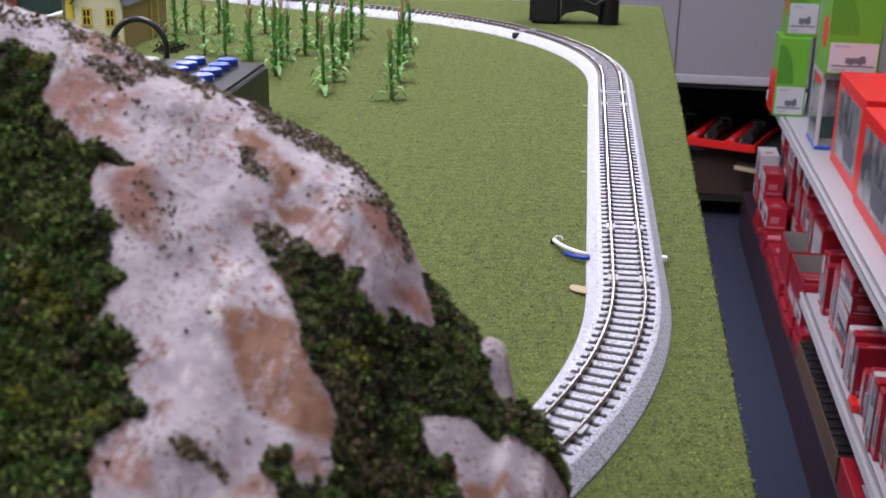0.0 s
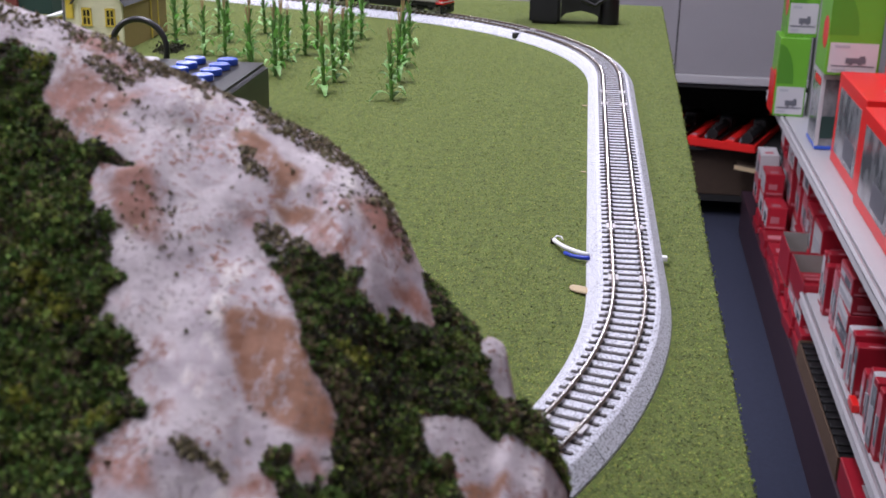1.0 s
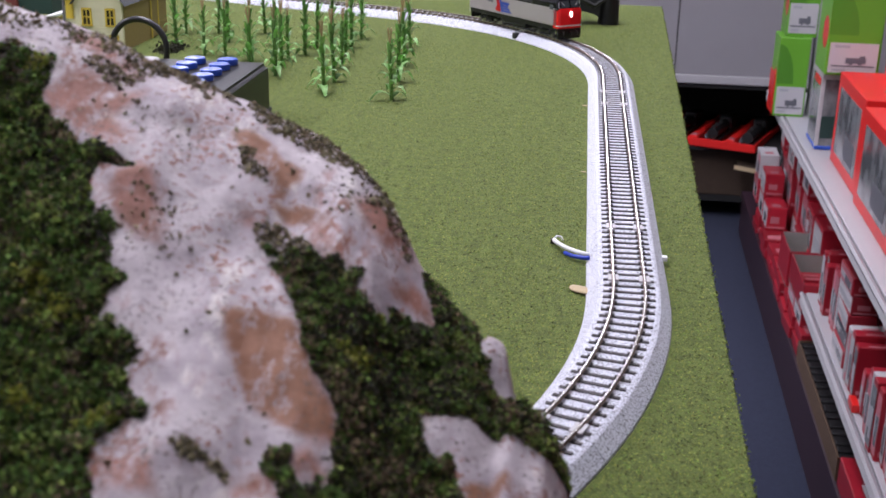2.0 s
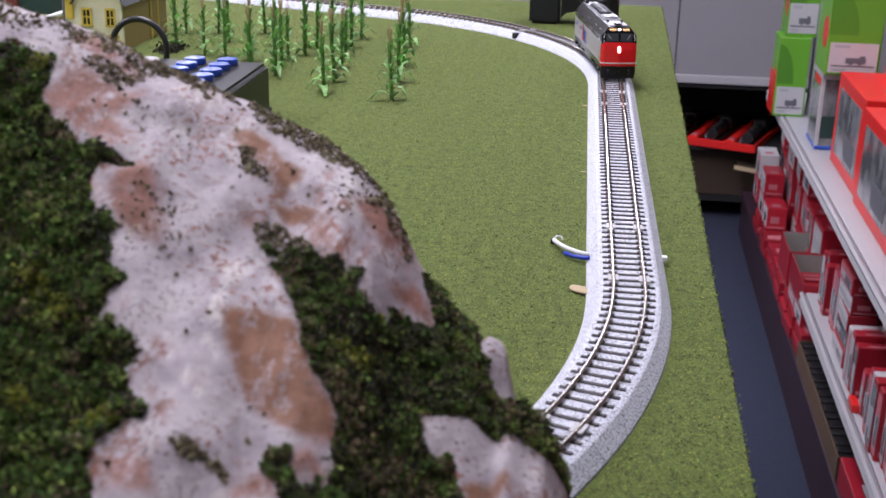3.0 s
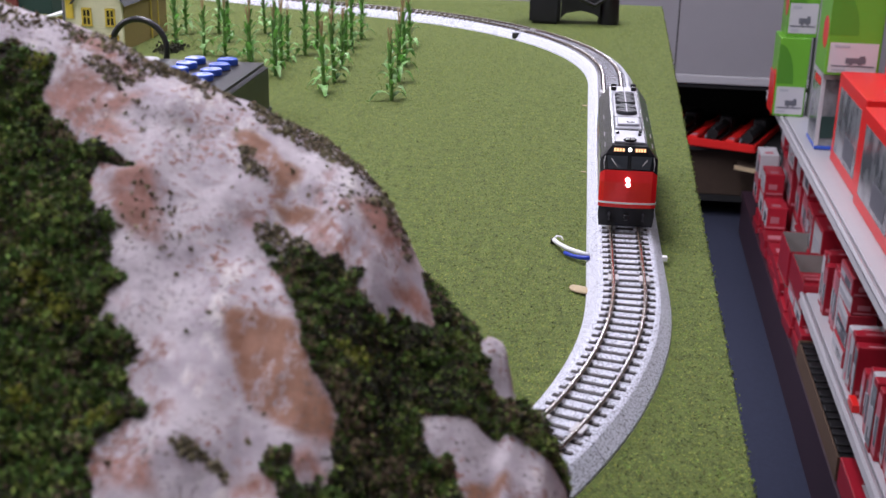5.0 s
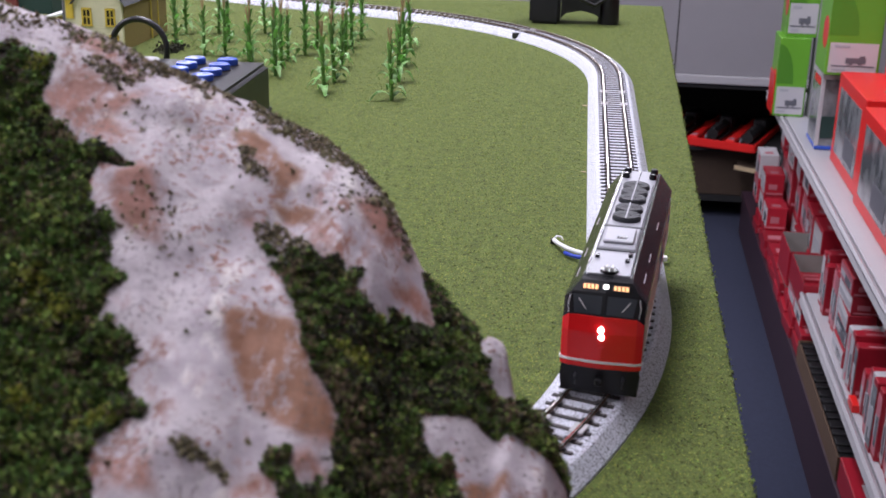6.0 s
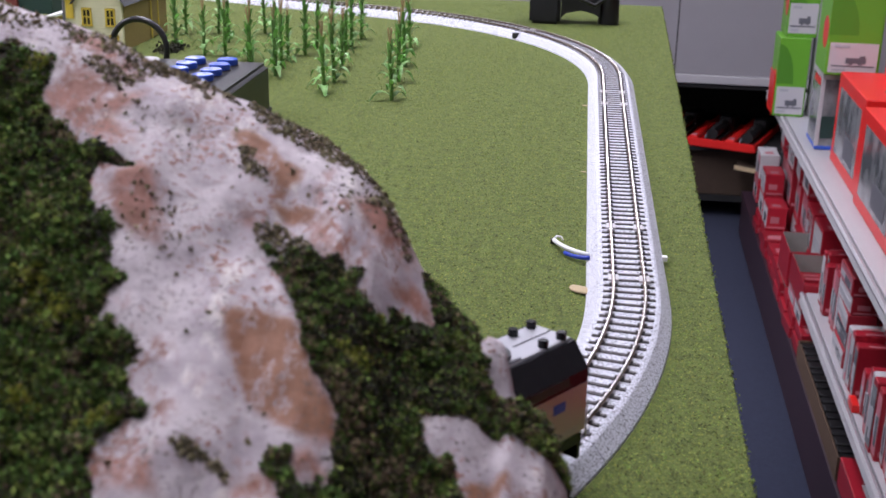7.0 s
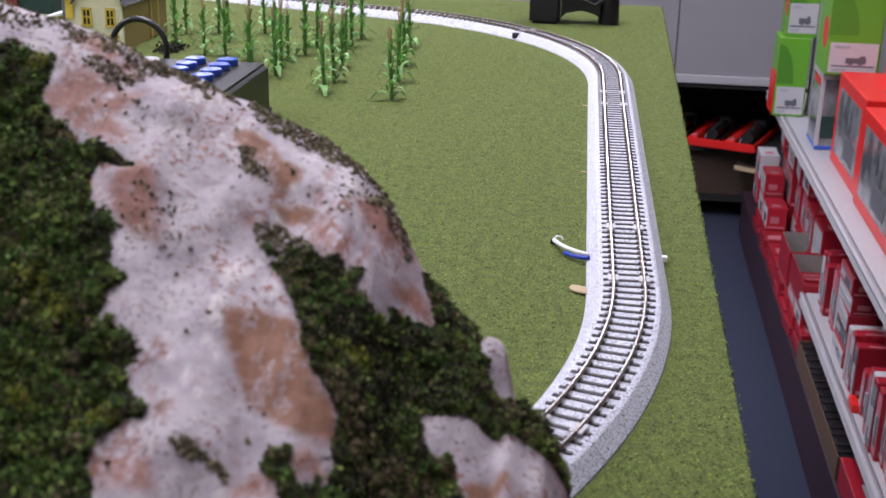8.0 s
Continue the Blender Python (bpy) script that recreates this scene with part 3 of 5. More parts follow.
    u, v = RNG.uniform(-0.20, -0.07, 30000), RNG.uniform(-0.40, -0.255, 30000)
    m = (RNG.random(30000) < np.clip(fractal(u, v, 50.0, 3, 6.6) * 0.32 - 0.09, 0.007, 0.2)) & (inside(GULLY_EAST, u, v) < 0) & (inside(GULLY_WEST, u, v) < 0)
    x, y = np.concatenate([x, u[m]]), np.concatenate([y, v[m]])
    z = mountain_heights(x, y) + 0.0002
    crumbs("loose_turf", np.stack([x, y, z], -1), 0.00016 + 0.00065 * RNG.random(len(x)) ** 1.7, GREY_TUFF, MOUNTAIN, "dark grey brown loose turf crumbs")


plant_mountain()


def grass_flock():
    """Short flock fibres standing on the mat round the loop."""
    k = 260000
    y = -0.28 + 1.5 * RNG.random(k) ** 1.5
    x = RNG.uniform(-0.75, 0.082, k)
    lat = np.where(y < 0, np.hypot(x + RN, y) - RN, np.where(y < LS, x, np.hypot(x + RF, y - LS) - RF))
    ok = (np.abs(lat) > 0.0245) & (x < 0.0497 + 0.0301 * y) & (x > -0.16 - 0.42 * (y + 0.25)) & (y < 1.2)
    x, y = x[ok], y[ok]
    k = len(x)
    a = RNG.uniform(0, 6.283, k)
    r = RNG.uniform(0.00035, 0.00075, k)
    lean = RNG.normal(0, 0.0006, (k, 2))
    hgt = RNG.uniform(0.0002, 0.0007, k)
    v = np.zeros((k, 4, 3))
    for c in range(3):
        v[:, c, 0], v[:, c, 1] = x + r * np.cos(a + c * 2.094), y + r * np.sin(a + c * 2.094)
        v[:, c, 2] = 0.0001
    v[:, 3, 0], v[:, 3, 1], v[:, 3, 2] = x + lean[:, 0], y + lean[:, 1], hgt
    f = np.array([[0, 1, 3], [1, 2, 3], [2, 0, 3]])[None] + (np.arange(k) * 4)[:, None, None]
    me = bpy.data.meshes.new("grass_flock")
    me.from_pydata(v.reshape(-1, 3).tolist(), [], f.reshape(-1, 3).tolist())
    me.materials.append(FLOCK)
    tagged(new("grass_flock", me), "olive green static grass flock on the mat", "grass", kind="stuff")


grass_flock()


def mat_edge():
    """Loose fibres along the cut edge of the mat over the aisle."""
    k = 5200
    y = RNG.uniform(-0.30, 1.235, k)
    x = 0.0500 + RNG.normal(0, 0.0007, k) 
    z = RNG.uniform(-0.0040, 0.0007, k)
    crumbs("edge_fringe", np.stack([x, y, z], -1), RNG.uniform(0.0002, 0.00055, k), FLOCK, TABLE, "frayed yellowish green mat edge", 0.5)


mat_edge()


# ---- locomotive: +y is forward, z = 0 at the rail head ----
HALF = 0.0950


def locomotive():
    t = empty("locomotive", pose(0, 0, RAIL_TOP), "model diesel locomotive, red nose, silver sides and black roof", "locomotive")
    W = 0.0178
    sides = [(-W, 0.0162), (-W, 0.0368), (W, 0.0368), (W, 0.0162)]
    body = part("body", prism(sides, -HALF, HALF - 0.0065), SILVER, t, "bright silver fluted body sides")
    for z in (0.0172, 0.0186):
        for x in (-W - 0.0002, W):
            part("flute", box(x, -HALF + 0.004, z, x + 0.0002, HALF - 0.022, z + 0.0007), SILVER, body)
    roof = [(-W, 0.0368), (-W, 0.0425), (-0.0108, 0.0518), (0.0108, 0.0518), (W, 0.0425), (W, 0.0368)]
    part("roof_shoulder", prism(roof, -HALF, HALF - 0.0135), BLACK, t, "black sloping roof shoulders")
    part("roof_panel", prism([(-0.0096, 0.0518), (-0.0092, 0.0526), (0.0092, 0.0526), (0.0096, 0.0518)], -HALF + 0.001, HALF - 0.0145), ROOFGREY, t, "pale silver roof panel")
    part("roof_seam", box(-0.0002, -HALF + 0.002, 0.0526, 0.0002, -HALF + 0.024, 0.0529), BLACK, t)
    for x in (-0.0088, 0.0084):
        part("roof_rail", box(x, -HALF + 0.030, 0.0526, x + 0.0004, HALF - 0.060, 0.0533), INK, t)
    # fans, from the rear
    fan_me = mesh_of("fan", cyl(0.0072, 0.0024, seg=28, bevel=0.0006), FAN)
    blade_me = mesh_of("fan_blade", box(-0.0003, 0.0012, 0.0022, 0.0003, 0.0066, 0.0025), FAN)
    for y in (0.0365, 0.0490, 0.0615, 0.0795, 0.0930):
        fan = shared("fan", fan_me, t, pose(0, -HALF + y, 0.0526))
        for k in range(12):
            shared("fan_blade", blade_me, fan, Matrix.Rotation(k * math.pi / 6, 4, "Z"))
        part("fan_bar", box(-0.0003, -HALF + y - 0.0068, 0.0550, 0.0003, -HALF + y + 0.0068, 0.0554), ROOFGREY, t)
    for x in (-0.0074, 0.0074):
        for y in (0.0045, 0.0155):
            part("exhaust_pipe", cyl(0.0021, 0.0032, pose(x, -HALF + y, 0.0522), 14, bevel=0.0004), BLACK, t, "black roof exhaust pipe")
    hatch = part("hatch", box(-0.0084, -HALF + 0.110, 0.0524, 0.0084, -HALF + 0.141, 0.0535, 0.0004), ROOFGREY, t, "raised silver roof hatch")
    part("hatch_lid", box(-0.0072, -HALF + 0.116, 0.0535, 0.0072, -HALF + 0.136, 0.0552, 0.0005), ROOFGREY, hatch)
    part("hatch_slot", box(-0.0040, -HALF + 0.130, 0.0552, 0.0010, -HALF + 0.1325, 0.0555), BLACK, hatch)
    part("hatch_shade", box(-0.0092, -HALF + 0.1145, 0.0527, 0.0092, -HALF + 0.1440, 0.0531), FAN, hatch, "dark hatch surround")
    part("hatch_edge", box(-0.0092, -HALF + 0.1068, 0.0527, 0.0092, -HALF + 0.1092, 0.0533), FAN, hatch)
    for x, y in ((-0.0075, 0.150), (0.0072, 0.154), (-0.0068, 0.158)):
        part("roof_vent", box(x - 0.0008, -HALF + y - 0.0016, 0.0524, x + 0.0012, -HALF + y + 0.0014, 0.0540, 0.0002), BLACK, t)
    part("horn_base", cyl(0.0042, 0.0014, pose(0, HALF - 0.0180, 0.0524), 20, bevel=0.0004), BLACK, t)
    for x in (-0.0013, 0.0013):
        part("horn", cyl(0.0004, 0.0052, pose(x, HALF - 0.0205, 0.0545, -90, 0, 0), 10, 0.0010), WHITE, t, "pale horn trumpet")
    # nose: rings of the cab front, low to high
    rows = ((0.0135, 0.0000, 0.0013), (0.0300, 0.0000, 0.0013), (0.0372, -0.0010, 0.0010))
    bm = bmesh.new()
    back = HALF - 0.0115
    rings = []
    for z, dy, point in rows:
        rings.append([bm.verts.new(v) for v in ((-W, back, z), (-W, HALF - 0.0030 + dy, z), (-W + 0.0030, HALF - 0.0014 + dy, z), (0, HALF - 0.0014 + point + dy, z),
                                                (W - 0.0030, HALF - 0.0014 + dy, z), (W, HALF - 0.0030 + dy, z), (W, back, z))])
    rings[2][0].co.z = rings[2][1].co.z = rings[2][5].co.z = rings[2][6].co.z = 0.0345
    for a, c in zip(rings, rings[1:]):
        for i in range(6):
            bm.faces.new((a[i], a[i + 1], c[i + 1], c[i]))
    bm.faces.new(rings[0][::-1])
    bm.faces.new(rings[-1])
    for a in ((0, 1), (1, 2)):
        bm.faces.new((rings[a[0]][6], rings[a[0]][0], rings[a[1]][0], rings[a[1]][6]))
    bmesh.ops.recalc_face_normals(bm, faces=bm.faces)
    nose = part("nose", bm, RED, t, "glossy red nose")
    part("stripe", sweep([(0.0, 0.0160), (0.0, 0.0170), (0.0004, 0.0170), (0.0004, 0.0160)],
                         [(Vector((x, y, 0)), Vector((sx, sy, 0))) for x, y, sx, sy in ((-W - 0.0001, HALF - 0.0060, -1, 0), (-W - 0.0001, HALF - 0.0029, -0.8, 0.6),
                          (-W + 0.0030, HALF - 0.0014, -0.3, 0.95), (0, HALF - 0.0001, 0, 1), (W - 0.0030, HALF - 0.0014, 0.3, 0.95), (W + 0.0001, HALF - 0.0029, 0.8, 0.6), (W + 0.0001, HALF - 0.0060, 1, 0))]),
         WHITE, nose, "thin white nose stripe")
    for z in (0.0286, 0.0318):
        part("headlight", cyl(0.00135, 0.0012, pose(0.0004 if z > 0.03 else 0, HALF - 0.0006, z, -90, 0, 0), 16), LAMP, nose, "lit white headlight")
    part("nose_plate", cyl(0.0018, 0.0006, pose(0, HALF - 0.0004, 0.0236, -90, 0, 0), 3), RED, nose)
    # cab front above the nose
    bm = bmesh.new()
    r0 = [bm.verts.new(v) for v in ((-W, back, 0.0340), (-W, HALF - 0.0045, 0.0340), (-W + 0.003, HALF - 0.0028, 0.0365), (0, HALF - 0.0018, 0.0370), (W - 0.003, HALF - 0.0028, 0.0365), (W, HALF - 0.0045, 0.0340), (W, back, 0.0340))]
    r1 = [bm.verts.new(v) for v in ((-W, back, 0.0435), (-W, HALF - 0.0080, 0.0432), (-W + 0.003, HALF - 0.0066, 0.0466), (0, HALF - 0.0060, 0.0470), (W - 0.003, HALF - 0.0066, 0.0466), (W, HALF - 0.0080, 0.0432), (W, back, 0.0435))]
    r2 = [bm.verts.new(v) for v in ((-W, back - 0.004, 0.0435), (-W + 0.0008, HALF - 0.0110, 0.0445), (-0.0112, HALF - 0.0092, 0.0512), (0, HALF - 0.0084, 0.0514), (0.0112, HALF - 0.0092, 0.0512), (W - 0.0008, HALF - 0.0110, 0.0445), (W, back - 0.004, 0.0435))]
    r3 = [bm.verts.new(v) for v in ((-0.0108, HALF - 0.0136, 0.0519), (0, HALF - 0.0136, 0.0519), (0.0108, HALF - 0.0136, 0.0519))]
    for a, c in ((r0, r1), (r1, r2)):
        for i in range(6):
            bm.faces.new((a[i], a[i + 1], c[i + 1], c[i]))
    bm.faces.new((r2[2], r2[3], r3[1], r3[0]))
    bm.faces.new((r2[3], r2[4], r3[2], r3[1]))
    bm.faces.new((r2[1], r2[2], r3[0]))
    bm.faces.new((r2[4], r2[5], r3[2]))
    bm.faces.new((r2[0], r2[1], r3[0]))
    bm.faces.new((r2[5], r2[6], r3[2]))
    bm.faces.new(r0[::-1])
    bmesh.ops.recalc_face_normals(bm, faces=bm.faces)
    cab = part("cab", bm, BLACK, t, "black cab front")

    def on_front(corners, lift):
        """A thin plate on the sloping cab front; corners (x, height share, from 0 at the sill to 1 at the brow)."""
        b2 = bmesh.new()
        vs = []
        for x, k in corners:
            q = 1 - abs(x) / (W - 0.003)
            y0, y1 = HALF - 0.0028 + 0.0010 * q, HALF - 0.0066 + 0.0006 * q
            vs.append(b2.verts.new((x, y0 + (y1 - y0) * k + lift, 0.0367 + (0.0468 - 0.0367) * k + lift * 0.4)))
        f = b2.faces.new(vs)
        bmesh.ops.solidify(b2, geom=[f], thickness=0.0003)
        return b2

    for sgn in (-1, 1):
        part("windshield", on_front([(sgn * 0.0012, 0.14), (sgn * 0.0128, 0.10), (sgn * 0.0140, 0.86), (sgn * 0.0012, 0.88)], 0.0004), GLASS, cab, "dark glossy windshield")
        part("wiper", tube([(sgn * 0.0072, HALF - 0.0030, 0.0390), (sgn * 0.0112, HALF - 0.0046, 0.0440)], 0.00022, 5), WHITE, cab, "thin pale wiper")
        part("corner_grab", tube([(sgn * 0.0152, HALF - 0.0036, 0.0375), (sgn * 0.0158, HALF - 0.0050, 0.0410), (sgn * 0.0150, HALF - 0.0060, 0.0450)], 0.00022, 5), WHITE, cab)
        b2 = box(-0.0040, -0.0004, -0.0014, 0.0040, 0.0004, 0.0014, 0.0002, m=pose(sgn * 0.0066, HALF - 0.0071, 0.0490, 28, 0, -sgn * 3))
        board = part("number_board", b2, BLACK, cab, "black number board with glowing orange digits")
        for i in range(4):
            part("digit_bar", box(-0.0006, 0.0004, -0.0010, 0.0006, 0.00055, 0.0010, m=pose(sgn * 0.0066 + (i - 1.5) * 0.0017, HALF - 0.0071, 0.0490, 28, 0, -sgn * 3)), BOARD, board, "glowing digit bar")
        part("side_window", box(sgn * W - 0.0001, HALF - 0.0200, 0.0350, sgn * W + 0.0002, HALF - 0.0130, 0.0405), GLASS, t, "dark cab side window")
        # side details: arrow, lettering bars, vents
        x0, x1 = sorted((sgn * W, sgn * (W + 0.00025)))
        for nm, m_, pts in (("blue_arrow", BLUE, ((-0.002, 0.0190), (-0.024, 0.0190), (-0.0300, 0.0350), (-0.0225, 0.0315), (-0.0060, 0.0315), (-0.0100, 0.0265))),
                            ("red_arrow", BRIGHT_RED, ((-0.0248, 0.0190), (-0.0310, 0.0185), (-0.0375, 0.0200), (-0.0335, 0.0275), (-0.0385, 0.0355), (-0.0308, 0.0350)))):
            b2 = bmesh.new()
            vs = [b2.verts.new((sgn * (W + 0.0003), yy, zz)) for yy, zz in pts]
            f = b2.faces.new(vs)
            bmesh.ops.solidify(b2, geom=[f], thickness=0.0002)
            part(nm, b2, m_, t, "flat coloured arrow marking")
        for k in range(3):
            part("arrow_line", box(min(sgn * (W + 0.0003), sgn * (W + 0.0006)), -0.0215, 0.0215 + 0.0030 * k, max(sgn * (W + 0.0003), sgn * (W + 0.0006)), -0.0045 - 0.001 * k, 0.0219 + 0.0030 * k), SILVER, t)
        part("lettering_bar", box(x0, -0.0560, 0.0285, x1, -0.0430, 0.0315), INK, t)
        part("number_bar", box(x0, -0.0815, 0.0290, x1, -0.0745, 0.0330), BLUE, t)
        for y0, y1 in ((-0.083, -0.060), (-0.040, -0.012), (0.018, 0.040)):
            part("side_grille", box(x0, y0, 0.0385, x1, y1, 0.0420), FAN, t)
        for y in (-0.02, 0.03, 0.058):
            part("shoulder_grab", tube([(sgn * 0.0151, y, 0.0462), (sgn * 0.0151, y + 0.012, 0.0462)], 0.00025, 5), SILVER, t)
        part("rear_grab", tube([(sgn * 0.0172, -HALF - 0.0003, 0.0105), (sgn * 0.0172, -HALF - 0.0016, 0.012), (sgn * 0.0172, -HALF - 0.0016, 0.026), (sgn * 0.0172, -HALF - 0.0003, 0.0275)], 0.00035, 6), SILVER, t, "silver rear grab rail")
    part("roof_headlight", cyl(0.0011, 0.0016, pose(0, HALF - 0.0082, 0.0488, -62, 0, 0), 16), LAMP, cab, "lit white roof headlight")
    part("rear_door", box(-0.0045, -HALF - 0.0004, 0.0140, 0.0045, -HALF, 0.0400, 0.0002), FAN, t)
    # frame and underside
    part("underframe", box(-0.0170, -HALF + 0.0006, 0.0105, 0.0170, HALF - 0.0065, 0.0161), BLACK, t)
    part("pilot", prism([(-0.0168, 0.0009), (0.0168, 0.0009), (0.0176, 0.0085), (0.0172, 0.0135), (-0.0172, 0.0135), (-0.0176, 0.0085)], HALF - 0.0048, HALF - 0.0022), BLACK, t, "black pilot plate")
    for x in (-0.0105, 0.0105):
        part("pilot_hose", tube([(x, HALF - 0.0022, 0.0095), (x, HALF + 0.0006, 0.0088), (x, HALF + 0.0002, 0.0052)], 0.0007, 6), FAN, t)
    part("rear_pilot", box(-0.0165, -HALF + 0.0005, 0.0035, 0.0165, -HALF + 0.0025, 0.0110), BLACK, t)
    for sgn in (-1, 1):
        part("coupler", box(-0.0016, sgn * (HALF - 0.002) - 0.0045, 0.0060, 0.0016, sgn * (HALF - 0.002) + 0.0045, 0.0095, 0.0005), BLACK, t, "black knuckle coupler")
    part("fuel_tank", prism([(-0.0150, 0.0050), (-0.0165, 0.0080), (-0.0165, 0.0108), (0.0165, 0.0108), (0.0165, 0.0080), (0.0150, 0.0050)], -0.024, 0.026), BLACK, t, "black fuel tank")
    bogies = []
    for y in (0.0578, -0.0578):
        b = part("bogie", box(-0.0055, -0.016, 0.0060, 0.0055, 0.016, 0.0102), BLACK, t, "black bogie")
        b.matrix_basis = pose(0, y, 0)
        for x in (-0.0125, 0.0125):
            f = box(x - 0.0012, -0.0195, 0.0055, x + 0.0012, 0.0195, 0.0085, 0.0004)
            for yy in (-0.0158, 0.0158):
                box(x - 0.0020, yy - 0.0024, 0.0040, x + 0.0020, yy + 0.0024, 0.0088, 0.0005, bm=f)
            box(x - 0.0018, -0.0050, 0.0035, x + 0.0018, 0.0050, 0.0070, 0.0004, bm=f)
            part("side_frame", f, BLACK, b)
        for yy in (-0.0158, 0.0158):
            for x in (-0.0083, 0.0083):
                w = cyl(0.0057, 0.0028, pose(x - 0.0014, yy, 0.0058, 0, 90, 0), 24)
                part("wheel", w, STEEL, b, "steel wheel")
        bogies.append(b)
    return t, bogies


LOCO, BOGIES = locomotive()


def front_at(t):
    """Metres along the line of the locomotive's nose at t seconds."""
    return 1.3090 - 0.2436 * t


def motions():
    rows, turns = [], ([], [])
    for k in range(41):
        t = k * 0.2
        mid = front_at(t) + HALF
        pa, ha = line(mid - 0.0578)
        pb, hb = line(mid + 0.0578)
        c = (pa + pb) / 2
        heading = math.atan2(pa.y - pb.y, pa.x - pb.x) - math.pi / 2
        rows.append((t, Matrix.Translation((c.x, c.y, RAIL_TOP)) @ Matrix.Rotation(heading, 4, "Z")))
        for out, h, y in ((turns[0], ha, 0.0578), (turns[1], hb, -0.0578)):
            d = (h + math.pi - heading + math.pi) % (2 * math.pi) - math.pi
            out.append((t, Matrix.Translation((0, y, 0)) @ Matrix.Rotation(d, 4, "Z")))
    walk(LOCO, rows)
    for b, r in zip(BOGIES, turns):
        walk(b, r)


# ---- shop furniture: x to the side, y along the aisle ----
FRONT, DECK, MID, UP = 0.392, -0.765, -0.630, -0.390


def gondola():
    t = empty("shop_shelf", SHOP, "white metal shop shelf stocked with model boxes", "shelf")
    part("kick_plate", box(FRONT + 0.004, -0.6, FLOOR_Z, FRONT + 0.46, 2.93, DECK - 0.022, 0.002), KICK, t, "dark maroon kick plate")
    part("deck", box(FRONT, -0.6, DECK - 0.02, FRONT + 0.47, 2.93, DECK, 0.002), KICK, t, "dark base deck")
    for z in (MID, UP):
        sh = part("shelf_board", box(FRONT + 0.012, -0.6, z - 0.014, FRONT + 0.46, 1.725 if z == MID else 2.60, z - 0.0005, 0.001), SHELF, t, "white metal shelf board")
        part("price_rail", prism([(FRONT - 0.001, z - 0.020), (FRONT + 0.005, z - 0.021), (FRONT + 0.010, z - 0.004), (FRONT + 0.003, z + 0.002), (FRONT - 0.001, z - 0.003), (FRONT + 0.002, z - 0.010)],
                                  -0.6, 1.725 if z == MID else 2.60), SHELF, sh, "white price rail")
    part("back_panel", box(FRONT + 0.47, -0.6, FLOOR_Z, FRONT + 0.49, 2.93, 0.75), KICK, t, "dark maroon back panel")
    for y in (-0.55, 0.35, 1.25, 2.15, 2.90):
        part("upright", box(FRONT + 0.455, y - 0.015, DECK, FRONT + 0.469, y + 0.015, 0.75), SHELF, t)


gondola()


